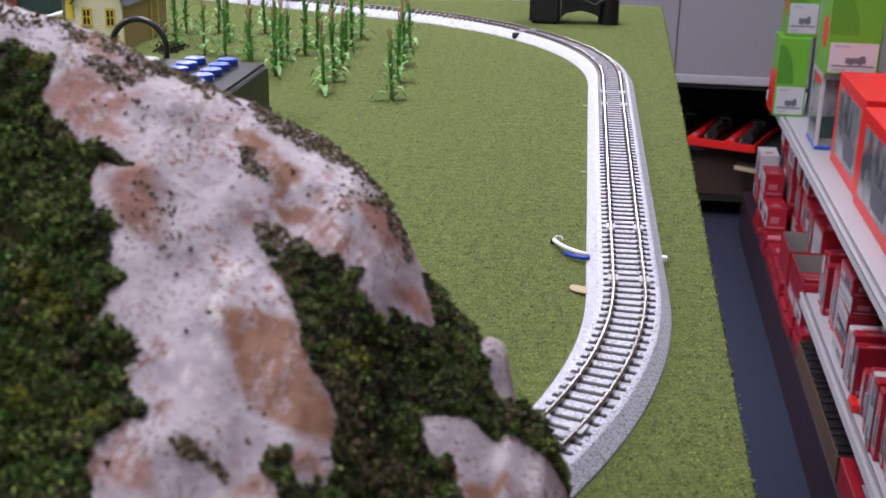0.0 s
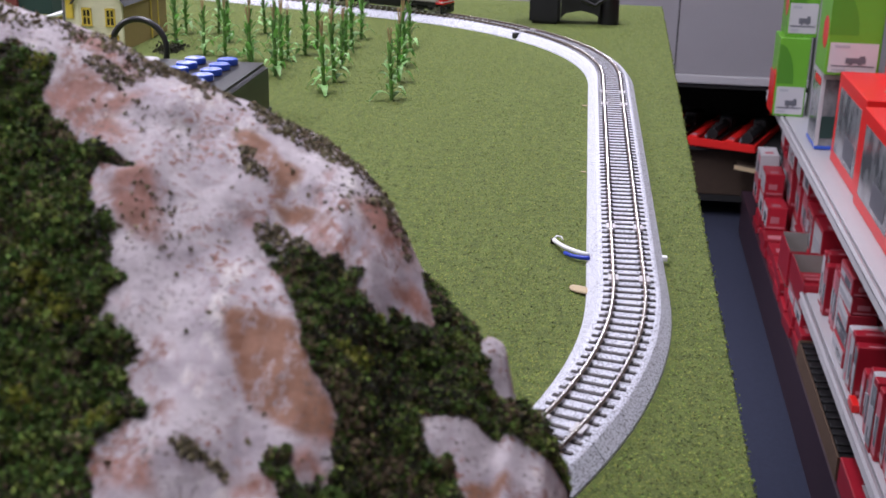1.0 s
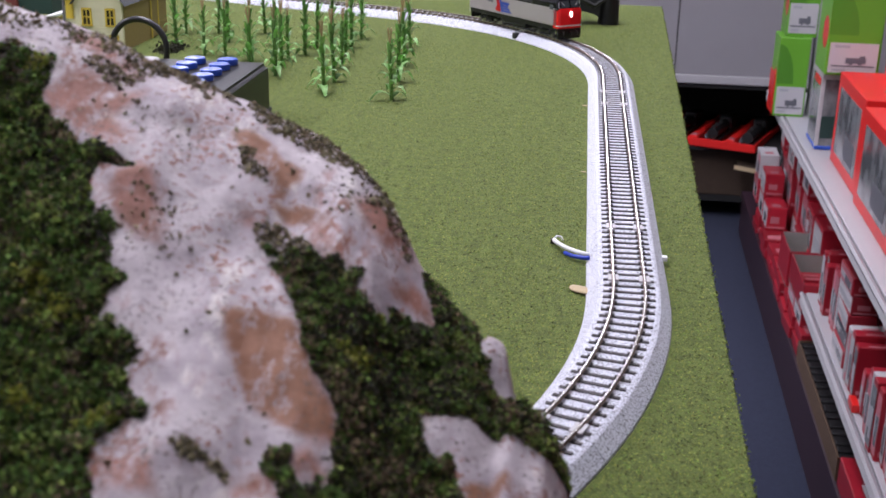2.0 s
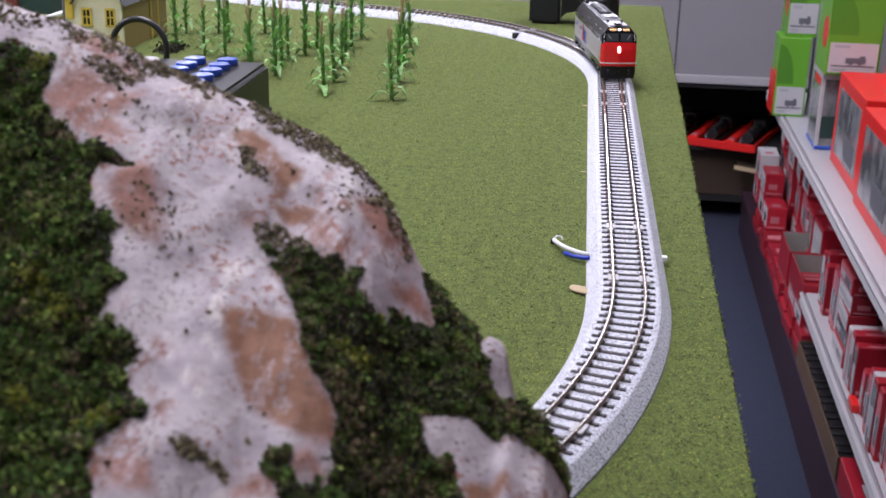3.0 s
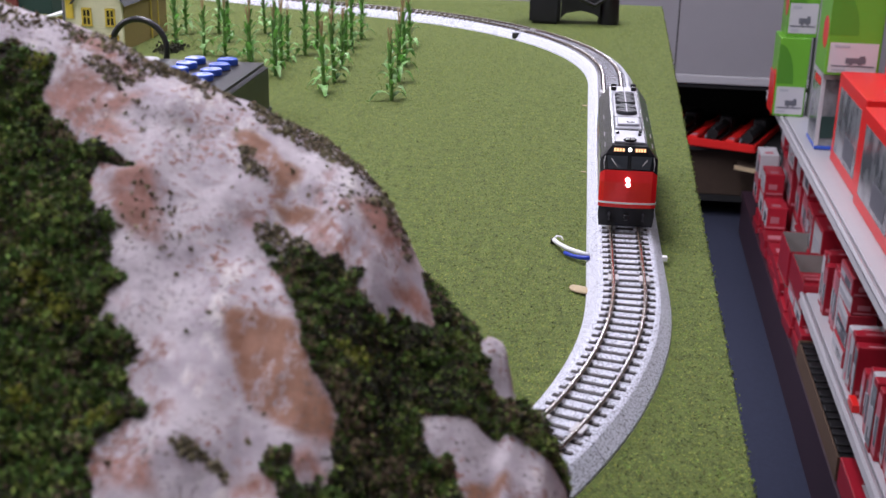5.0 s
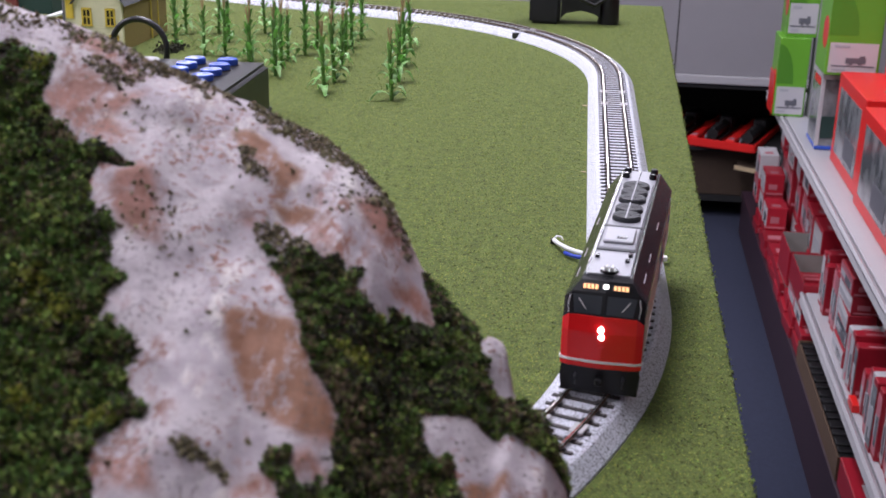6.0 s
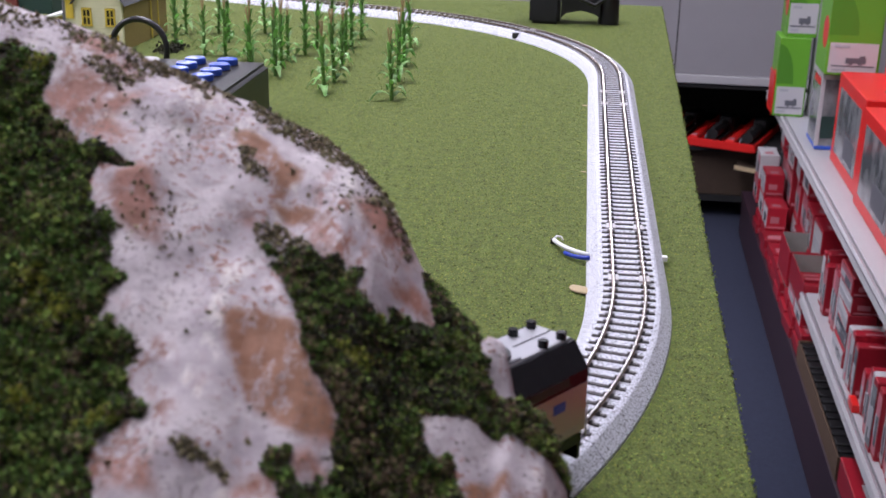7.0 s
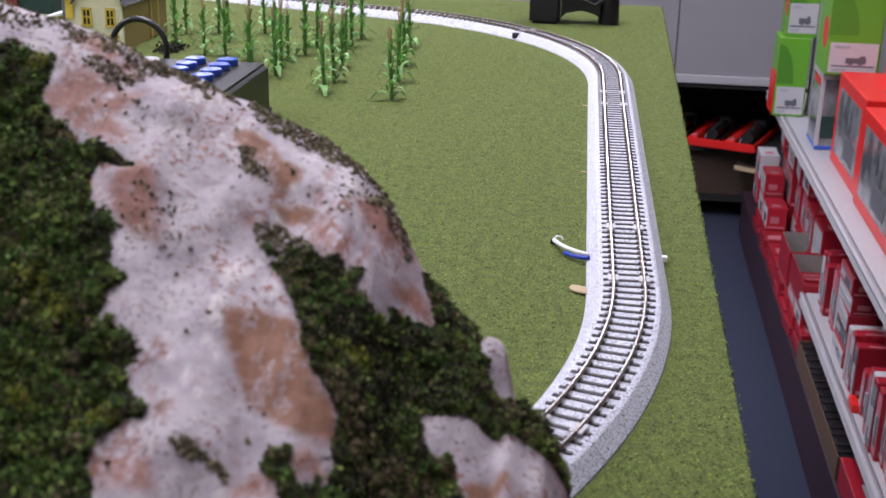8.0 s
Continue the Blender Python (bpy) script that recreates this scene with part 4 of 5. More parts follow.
def carton(x, y, z, w, d, h, body, label_mat=None, face="front", lo=0.0, hi=1.0, art="", turn=0.0, name="box", text="", window=False, cat="box", group="", span=(0.05, 0.95)):
    """A packaging box: x, y of the corner nearest to the aisle and the viewer; labels on its short face (front) and aisle side."""
    t = empty(name, SHOP @ pose(x, y, z, 0, 0, turn), text, cat, group)
    b = part("body", box(0, 0, 0, w, d, h, min(0.0016, h * 0.08)), body, t)
    e = 0.0006
    if label_mat is not None and face in ("front", "both"):
        z0, z1 = h * lo, h * hi
        part("label", box(span[0] * w, -e, z0 + 0.03 * h, span[1] * w, 0.0004, z1 - 0.02 * h), label_mat, b, "printed label")
        zz = z1 - z0
        if art:
            part("print_line", box(0.14 * w, -2 * e, z0 + 0.80 * zz, 0.42 * w, -e, z0 + 0.88 * zz), INK_L, b)
            part("print_line", box(0.10 * w, -2 * e, z0 + 0.26 * zz, 0.90 * w, -e, z0 + 0.30 * zz), INK, b)
            part("print_line", box(0.12 * w, -2 * e, z0 + 0.13 * zz, 0.38 * w, -e, z0 + 0.19 * zz), INK_L, b)
            art_bm = box(0.36 * w, -2 * e, z0 + 0.36 * zz, 0.74 * w, -e, z0 + 0.52 * zz, 0.0002)
            box(0.42 * w, -2.4 * e, z0 + 0.32 * zz, 0.50 * w, -e, z0 + 0.36 * zz, bm=art_bm)
            box(0.60 * w, -2.4 * e, z0 + 0.32 * zz, 0.68 * w, -e, z0 + 0.36 * zz, bm=art_bm)
            box(0.62 * w, -2.2 * e, z0 + 0.52 * zz, 0.72 * w, -e, z0 + 0.58 * zz, bm=art_bm)
            part("picture", art_bm, INK, b, "small dark wagon picture")
    if label_mat is not None and face in ("side", "both"):
        part("side_label", box(-e, span[0] * d, h * lo + 0.06 * h, 0.0004, span[1] * d, h * hi - 0.06 * h), label_mat, b, "printed label")
        part("side_print", box(-2 * e, (span[0] + 0.04) * d, h * (lo + 0.30 * (hi - lo)), -e, (span[1] - 0.06) * d, h * (lo + 0.62 * (hi - lo))), INK_L, b)
    if label_mat is not None and face == "top":
        part("top_label", box(0.18 * w, 0.12 * d, h - 0.0003, 0.82 * w, 0.46 * d, h + e), label_mat, b, "printed label")
    if body is CARTON_GREEN:
        arc = prism([(0.0, 0.42 * h), (0.55 * w, 0.42 * h)] + [(0.55 * w * math.cos(a), 0.42 * h + 0.5 * h * math.sin(a)) for a in (0.25, 0.5, 0.8, 1.1, 1.35)] + [(0.0, 0.92 * h)], -e, 0.0004)
        part("printed_arc", arc, GREEN_DEEP, b, "darker green printed arc")
        disc = [(0.30 * d + 0.24 * d * math.cos(k * math.pi / 8), 0.42 * h + 0.17 * h * math.sin(k * math.pi / 8)) for k in range(16)]
        dm = prism(disc, -0.0004, e)
        bmesh.ops.rotate(dm, verts=dm.verts, matrix=Matrix.Rotation(math.pi / 2, 3, "Z"))
        part("printed_disc", dm, BRIGHT_RED, b, "bright red printed disc")
    if window:
        part("window", box(-e, 0.10 * d, 0.14 * h, 0.0005, 0.90 * d, 0.86 * h), CELLO, b, "clear film window")
        part("tray_shape", box(-2 * e, 0.2 * d, 0.2 * h, -e, 0.55 * d, 0.45 * h, 0.0002), INK, b)
        part("front_window", box(0.12 * w, -e, 0.14 * h, 0.9 * w, 0.0005, 0.84 * h), CELLO, b, "clear film window")
        part("seal", cyl(0.012, 0.0008, pose(w * 0.35, d * 0.3, h), 16), TAN, b, "small cream price sticker")
    return t


def stock():
    rnd = random.Random(11)
    gl = "bright green cardboard box with white wagon label, on shelf"
    # upper shelf, far to near
    carton(0.372, 2.29, UP, 0.072, 0.10, 0.190, CARTON_GREEN, CARTON_WHITE, "front", 0.0, 0.40, "wagon", text=gl, group="green boxes")
    carton(0.384, 2.30, UP + 0.19, 0.072, 0.10, 0.190, CARTON_GREEN, CARTON_WHITE, "front", 0.02, 0.44, "wagon", text=gl, group="green boxes")
    carton(0.384, 2.31, UP + 0.38, 0.072, 0.10, 0.190, CARTON_GREEN, CARTON_WHITE, "front", 0.0, 0.40, "wagon", text=gl, group="green boxes")
    carton(0.369, 2.30, UP + 0.001, 0.0028, 0.09, 0.10, BRIGHT_RED, text="thin bright red cardboard insert beside green boxes")
    carton(0.455, 2.24, UP, 0.075, 0.10, 0.36, PANEL, CARTON_WHITE, "front", 0.2, 0.5, text="grey blister pack with pale card on shelf")
    carton(0.450, 2.06, UP, 0.055, 0.17, 0.028, BLUE, CARTON_WHITE, "top", text="flat blue and white box lying on shelf")
    clear = carton(0.426, 1.97, UP, 0.100, 0.12, 0.172, CELLO, DARKGREEN, "front", 0.12, 0.45, text="clear window box with dark green model inside")
    part("base_card", box(-0.0015, -0.0015, 0.001, 0.1015, 0.1215, 0.009, 0.001), BTN, clear, "blue card base")
    part("top_card", box(-0.0015, -0.0015, 0.154, 0.1015, 0.1215, 0.1722, 0.001), CARTON_WHITE, clear, "white card top")
    part("corner_card", box(-0.0015, -0.0015, 0.0092, 0.006, 0.006, 0.1538), CARTON_WHITE, clear)
    part("red_print", box(-0.0025, 0.02, 0.138, -0.0002, 0.09, 0.152), BRIGHT_RED, clear)
    carton(0.418, 1.92, UP + 0.1725, 0.108, 0.13, 0.200, CARTON_GREEN, CARTON_WHITE, "front", 0.0, 0.36, "wagon", text=gl, group="green boxes")
    carton(0.418, 1.92, UP + 0.3730, 0.108, 0.13, 0.200, CARTON_GREEN, CARTON_WHITE, "front", 0.0, 0.36, "wagon", text=gl, group="green boxes")
    rl = "large bright red box with clear film windows, on shelf"
    carton(0.447, 1.61, UP, 0.17, 0.285, 0.186, BRIGHT_RED, window=True, text=rl, group="red window boxes")
    carton(0.440, 1.26, UP, 0.17, 0.32, 0.180, BRIGHT_RED, window=True, text=rl, group="red window boxes")
    carton(0.445, 0.92, UP, 0.17, 0.32, 0.184, BRIGHT_RED, window=True, text=rl, group="red window boxes")
    # unseen near boxes, added to give the locomotive's silver side its red reflection
    for k in range(4):
        for j in range(2):
            carton(0.436 + 0.004 * (k % 2), 0.56 - 0.345 * k, UP + 0.187 * j, 0.17, 0.325, 0.185, CARTON_RED, window=j == 0, text="unseen large crimson box with clear film windows, added to reflect in the locomotive", group="red window boxes")
    carton(0.53, 1.68, UP + 0.187, 0.08, 0.2, 0.19, BRIGHT_RED, CARTON_WHITE, "both", 0.2, 0.8, text="bright red box standing on a window box")
    # middle shelf

    def small(x, y, z, w, d, h, m=CARTON_RED, face="both", lo=0.35, hi=0.9, turn=0.0, l=CARTON_WHITE):
        if m is CARTON_WHITE and rnd.random() < 0.45:
            m = CARTON_RED
        red = m is CARTON_RED
        if red and l is CARTON_WHITE:
            l = rnd.choice((CARTON_WHITE, CELLO, CARTON_PINK, CARTON_WHITE))
        text = "small red model box with a white printed side, on shelf" if red else "small white model box with red print, on shelf"
        if face == "top":
            t = carton(x, y, z, w, d, h, m, l, "top", turn=turn, text=text, group="small model boxes")
        else:
            t = carton(x, y, z, w, d, h, m, l if red else CARTON_PINK, "side", 0.02, 0.97, "", turn, span=(0.03, 0.97) if red else (0.1, 0.5), text=text, group="small model boxes")
        body = t.children[0]
        e = 0.0006
        a = rnd.uniform(0.10, 0.35)
        part("front_print", box(a * w, -e, 0.30 * h, (a + 0.45) * w, 0.0004, (0.30 + rnd.uniform(0.15, 0.32)) * h), CARTON_PINK if red else INK_L, body)
        part("front_line", box(0.08 * w, -e, 0.08 * h, 0.92 * w, 0.0004, 0.15 * h), CARTON_PINK if red else INK, body)
        if face != "top":
            part("side_picture", box(-2.2 * e, 0.12 * d, 0.20 * h, -e, 0.55 * d, 0.62 * h), rnd.choice((INK, CELLO, INK_L)), body)
            part("top_print", box(0.25 * w, 0.10 * d, h - 0.0003, 0.7 * w, 0.35 * d, h + e), CARTON_PINK, body)

    # tall stacks on the base deck beyond the middle shelf
    for y, n, x in ((1.85, 3, 0.462), (1.97, 4, 0.462), (2.09, 5, 0.458), (2.21, 6, 0.462), (2.33, 6, 0.460), (2.45, 7, 0.458), (2.57, 5, 0.462), (2.69, 6, 0.460)):
        z = DECK
        for k in range(max(1, n // 2)):
            small(x + rnd.uniform(0, 0.010), y, z, 0.060, 0.105, 0.0955, CARTON_RED if rnd.random() < 0.9 else CARTON_WHITE, "both", 0.25, 0.85, rnd.uniform(-4, 4))
            z += 0.096
    for y in (2.10, 2.34, 2.60):
        z = DECK
        for k in range(5):
            small(0.545 + rnd.uniform(0, 0.02), y, z, 0.08, 0.12, 0.058, CARTON_RED if rnd.random() < 0.6 else CARTON_WHITE, "both", 0.25, 0.85, rnd.uniform(-4, 4))
            z += 0.0585
    for k in range(2):
        small(0.400, 2.630, DECK + 0.0512 + k * 0.0705, 0.05, 0.09, 0.070, CARTON_WHITE if k else CARTON_RED, "both", 0.1, 0.9)
        small(0.402, 2.500, DECK + 0.0512 + k * 0.0605, 0.05, 0.09, 0.060, CARTON_RED, "both", 0.3, 0.9)
    small(0.402, 2.395, DECK + 0.0512, 0.05, 0.09, 0.060, CARTON_WHITE, "both", 0.3, 0.9)
    # open tray of boxes on a low stack
    for y in (1.735, 1.835):
        small(0.402, y, DECK + 0.0512, 0.08, 0.096, 0.034, CARTON_RED, "both", 0.2, 0.8)
    tray(0.400, 1.732, DECK + 0.0854, 0.085, 0.20, 0.062, CARTON_RED, TRAY_GREY, "red and grey cardboard")
    tray(0.402, 1.975, DECK + 0.0512, 0.085, 0.15, 0.085, CARTON_RED, TRAY_GREY, "red and grey cardboard")
    for k in range(5):
        small(0.407, 1.760 + k * 0.033, DECK + 0.0878, 0.07, 0.028, 0.022 + 0.004 * (k % 2), CARTON_WHITE if k == 2 else CARTON_RED, "front", 0.2, 0.8)
    for k in range(5):
        z = MID + k * 0.034
        small(0.413 + 0.003 * (k % 2), 1.352, z, 0.05, 0.105, 0.0335, CARTON_RED, "both", 0.25, 0.75, rnd.uniform(-2, 2))
    for k in range(3):
        small(0.470, 1.37, MID + k * 0.05, 0.06, 0.10, 0.049, CARTON_RED, "front", 0.2, 0.8)
        small(0.545, 1.38 + 0.01 * k, MID + k * 0.05, 0.06, 0.10, 0.049, CARTON_WHITE if k == 1 else CARTON_RED, "front", 0.2, 0.8)
    packs = ((1.235, 0.418, 0.105, 3), (1.20, 0.468, 0.135, 4), (1.12, 0.425, 0.085, 3), (1.02, 0.415, 0.120, 4), (0.92, 0.420, 0.110, 4), (0.82, 0.415, 0.125, 4), (1.49, 0.432, 0.130, 3), (1.60, 0.428, 0.115, 3))
    for y, x, h, n in packs:
        for k in range(n):
            yy = y + k * 0.026
            white = (k + n + int(y * 100)) % 4 == 0
            small(x - 0.012 + rnd.uniform(0, 0.006), yy, MID, 0.068, 0.0245, h * rnd.uniform(0.85, 1.05), CARTON_WHITE if white else CARTON_RED, "both", 0.3, 0.92, rnd.uniform(-4, 4), CELLO if white else CARTON_WHITE)
    for y in (0.82, 0.95, 1.08, 1.21, 1.48, 1.61):
        for k in range(3):
            small(0.500 + rnd.uniform(0, 0.012), y, MID + k * 0.052, 0.075, 0.115, 0.0515, CARTON_RED if rnd.random() < 0.7 else CARTON_WHITE, "both", 0.2, 0.8, rnd.uniform(-3, 3))
    carton(0.402, 1.180, MID, 0.012, 0.04, 0.014, BRIGHT_RED, text="tiny orange red packet lying on shelf", name="packet", cat="packet")
    for y in np.arange(0.75, 1.6, 0.13):
        for k in range(3):
            small(0.62 + rnd.uniform(0, 0.02), float(y), MID + k * 0.055, 0.09, 0.11, 0.0545, CARTON_RED if rnd.random() < 0.65 else CARTON_WHITE, "both", 0.2, 0.8, rnd.uniform(-3, 3))
    # base deck: a row of flat boxes, then a carton of dark boxes
    for k in range(9):
        y = 1.695 + k * 0.102
        for j in range(2):
            small(0.394 + rnd.uniform(-0.004, 0.008), y + rnd.uniform(0, 0.008), DECK + j * 0.0255, 0.060, 0.088, 0.025, CARTON_RED, "top", 0.1, 0.6, rnd.uniform(-4, 4), CARTON_PINK)
    for y in np.arange(1.75, 2.85, 0.12):
        for k in range(2):
            small(0.63 + rnd.uniform(0, 0.01), float(y), DECK + k * 0.048, 0.07, 0.11, 0.047, CARTON_RED if rnd.random() < 0.7 else CARTON_WHITE, "both", 0.2, 0.8, rnd.uniform(-3, 3))
    tray(0.394, 1.195, DECK, 0.10, 0.49, 0.045)
    for k in range(23):
        carton(0.400, 1.203 + k * 0.0208, DECK + 0.003, 0.088, 0.0185, 0.036 + 0.003 * (k % 3), CARTON_BLACK, text="flat black box standing in a cardboard tray", group="black boxes in tray")
    carton(0.396, 1.02, DECK, 0.10, 0.165, 0.052, CARTON_RED, CARTON_WHITE, "top", text="long red box beside the cardboard tray")
    carton(0.396, 0.84, DECK, 0.10, 0.165, 0.052, CARTON_RED, CARTON_WHITE, "top", text="long red box beside the cardboard tray")


def tray(x, y, z, w, d, h, side=CARD, inner=CARD, what="brown cardboard"):
    t = empty("cardboard_tray", SHOP @ pose(x, y, z), f"open {what} tray holding boxes on the shelf", "tray")
    part("tray_bottom", box(0, 0, 0, w, d, 0.002), inner, t)
    for a in ((0, 0, 0.0025, d), (w - 0.0025, 0, w, d), (0.003, 0, w - 0.003, 0.0025), (0.003, d - 0.0025, w - 0.003, d)):
        part("tray_side", box(a[0], a[1], 0.0022, a[2], a[3], h, 0.0004), side, t)
        in_x, in_y = (0.0004 if a[2] - a[0] < 0.01 else 0.0), (0.0004 if a[3] - a[1] < 0.01 else 0.0)
        mid_x, mid_y = ((a[0] + a[2]) / 2 < w / 2), ((a[1] + a[3]) / 2 < d / 2)
        if in_x:
            xx = a[2] + 0.0002 if mid_x else a[0] - 0.0006
            part("tray_lining", box(xx, a[1] + 0.003, 0.0022, xx + 0.0004, a[3] - 0.003, h - 0.0006), inner, t)
        else:
            yy = a[3] + 0.0002 if mid_y else a[1] - 0.0006
            part("tray_lining", box(a[0], yy, 0.0022, a[2], yy + 0.0004, h - 0.0006), inner, t)


stock()


def end_cabinet():
    t = empty("grey_cabinet", SHOP, "grey display cabinet, open bottom coloured with its dark shade", "cabinet")
    part("front_panel", box(-0.5, 3.0, -0.430, 1.0, 3.03, 0.55, 0.002), PANEL, t, "plain grey front panel")
    part("bottom_rail", box(-0.5, 2.990, -0.456, 1.0, 3.03, -0.4305, 0.002), SHELF, t, "pale metal bottom rail")
    # lip and recess boards carry the opening's shade in their colour
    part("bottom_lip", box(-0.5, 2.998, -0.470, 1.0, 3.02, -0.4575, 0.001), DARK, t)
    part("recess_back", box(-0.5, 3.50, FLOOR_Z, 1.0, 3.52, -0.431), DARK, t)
    part("cabinet_top", box(-0.5, 3.031, 0.53, 1.0, 3.52, 0.55), PANEL, t)
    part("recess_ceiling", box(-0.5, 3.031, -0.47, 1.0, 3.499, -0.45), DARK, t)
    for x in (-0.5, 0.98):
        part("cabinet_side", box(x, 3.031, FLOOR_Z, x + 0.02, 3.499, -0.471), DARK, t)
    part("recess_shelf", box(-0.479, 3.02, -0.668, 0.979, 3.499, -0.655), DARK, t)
    part("panel_seam", box(0.164, 2.9985, -0.428, 0.167, 3.001, 0.548), DARK, t, "thin dark panel seam")
    # red tray set askew, with dark models
    skew = SHOP @ pose(0.10, 3.07, -0.654, 0, 0, -19)
    tr = empty("display_tray", skew, "shallow bright red tray with black models inside", "tray")
    part("tray_base", box(0, 0, 0, 0.335, 0.34, 0.006, 0.002), BRIGHT_RED, tr)
    part("tray_lip", box(-0.002, -0.006, 0, 0.337, 0.0, 0.026, 0.0025, seg=2), BRIGHT_RED, tr)
    part("tray_lip", box(0.3352, -0.004, 0, 0.342, 0.34, 0.026, 0.0025, seg=2), BRIGHT_RED, tr)
    for k in range(3):
        part("divider", box(0.020 + k * 0.115, 0.002, 0.0062, 0.046 + k * 0.115, 0.338, 0.030, 0.003), BRIGHT_RED, tr)
        part("price_tag", box(0.024 + k * 0.115, 0.010, 0.0302, 0.042 + k * 0.115, 0.034, 0.0312), CARTON_PINK, tr)
    for k in range(3):
        x = 0.062 + k * 0.115 if k < 2 else 0.285
        mm = empty("black_model", skew @ pose(x, 0.018, 0.0062), "black model steam locomotive lying in red tray", "model", "black models in tray")
        part("frame", box(0.002, 0, 0.004, 0.046, 0.27, 0.014, 0.002), CARTON_BLACK, mm)
        part("boiler", cyl(0.017, 0.15, pose(0.024, 0.155, 0.031, 90, 0, 0), 20), CARTON_BLACK, mm, "black boiler")
        part("cab", box(0.004, 0.157, 0.014, 0.044, 0.192, 0.056, 0.003), CARTON_BLACK, mm)
        part("tender", box(0.004, 0.200, 0.014, 0.044, 0.268, 0.046, 0.003), CARTON_BLACK, mm)
        for y in (0.022, 0.06, 0.10):
            part("dome", cyl(0.007, 0.010, pose(0.024, y, 0.045), 12, 0.006, bevel=0.002), CARTON_BLACK, mm)
        for y in (0.03, 0.065, 0.10, 0.135):
            part("wheel", cyl(0.011, 0.005, pose(-0.002, y, 0.012, 0, 90, 0), 16), INK, mm)
    bx = empty("cardboard_box", SHOP @ pose(0.13, 3.06, FLOOR_Z + 0.08), "brown cardboard box with a torn flap under the tray", "box")
    part("carton_body", box(0, 0, 0, 0.33, 0.3, 0.155, 0.003), SHADED_CARD, bx)
    part("carton_flap", box(0.225, -0.12, 0.150, 0.345, -0.075, 0.153, m=pose(0, 0, 0, 0, 7, -4)), TAN, bx, "pale torn cardboard flap")
    part("carton_flap", box(0.235, -0.080, 0.148, 0.33, 0.0, 0.150, m=pose(0, 0, 0, 0, 7, -4)), SHADED_CARD, bx)
    # added plinth; its near-black fills in the shade under the box
    st = empty("low_stool", SHOP @ pose(0.15, 3.06, FLOOR_Z), "added low plinth, near-black as the shade under the cardboard box", "plinth")
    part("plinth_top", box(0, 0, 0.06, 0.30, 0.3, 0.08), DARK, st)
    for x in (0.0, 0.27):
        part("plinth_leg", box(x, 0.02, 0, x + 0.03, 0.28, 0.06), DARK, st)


end_cabinet()


# ---- things on the table ----
def corn():
    rnd = random.Random(4)
    kinds = []
    for v in range(4):
        t = empty("corn_plant", pose(0, 0, 0), "green model corn plant with tan tassel on the grass mat", "plant", "corn plants in the field")
        h = 0.050
        part("stalk", tube([(0, 0, 0), (0.0006, 0, h * 0.35), (-0.0004, 0.0004, h * 0.7), (0, 0, h)], 0.0017, 7), CORN_D, t)
        for k in range(16):
            up = k / 15
            z = h * (0.04 + 0.80 * up) + rnd.uniform(-0.001, 0.001)
            a = k * 2.5 + rnd.uniform(-0.5, 0.5) + v
            ln = rnd.uniform(0.017, 0.025) * (1.0 - 0.25 * up)
            lean = rnd.uniform(0.75, 1.05) * (1 - 0.72 * up)
            bm = bmesh.new()
            rows = []
            for i in range(7):
                u = i / 6
                rr, zz = ln * lean * u ** 0.85, ln * ((1.25 - 0.2 * lean) * u - 1.55 * lean * u * u)
                wd = 0.0032 * (1 - 0.5 * up) * math.sin(math.pi * min(1, 0.22 + 0.78 * u)) + 0.0001
                c = Vector((math.cos(a) * rr, math.sin(a) * rr, max(0.0006, z + zz)))
                sd = Vector((-math.sin(a), math.cos(a), 0.0))
                rows.append((bm.verts.new(c - sd * wd + Vector((0, 0, 0.0006))), bm.verts.new(c), bm.verts.new(c + sd * wd + Vector((0, 0, 0.0006)))))
            for p, q in zip(rows, rows[1:]):
                bm.faces.new((p[0], p[1], q[1], q[0]))
                bm.faces.new((p[1], p[2], q[2], q[1]))
            bmesh.ops.solidify(bm, geom=list(bm.faces), thickness=0.00025)
            part("leaf", bm, CORN, t)
        bm = bmesh.new()
        for k in range(6):
            a = k * 1.05
            tube([(0, 0, h - 0.001), (0.0011 * math.cos(a), 0.0011 * math.sin(a), h + 0.005), (0.0019 * math.cos(a), 0.0019 * math.sin(a), h + 0.0135)], 0.00034, 5, bm)
        part("tassel", bm, TASSEL, t, "tan tassel")
        if v % 2:
            part("ear", cyl(0.0013, 0.006, pose(0.0015, 0.001, h * 0.48, 0, 18, 0), 8, 0.0006), CORN, t)
        kinds.append(t)
    places = [(-504, 720), (-525, 821), (-458, 682), (-486, 830), (-433, 680), (-400, 659), (-430, 844), (-350, 581), (-358, 668), (-347, 707), (-345, 758),
              (-347, 864), (-282, 508), (-302, 718), (-305, 767), (-304, 830), (-212, 488), (-219, 579), (-226, 664), (-236, 784),
              (-283, 560), (-292, 640), (-355, 625), (-395, 760), (-455, 770), (-365, 545)]
    for k, (x, y) in enumerate(places):
        m = pose(x / 1000, y / 1000, 0.0002, rnd.uniform(-2.5, 2.5), rnd.uniform(-2.5, 2.5), rnd.uniform(0, 360)) @ Matrix.Scale(rnd.uniform(0.98, 1.2), 4)
        if k < 4:
            kinds[k].matrix_basis = m
        else:
            c = copy_thing(kinds[k % 4], m)
            c.scale = m.to_scale()


corn()


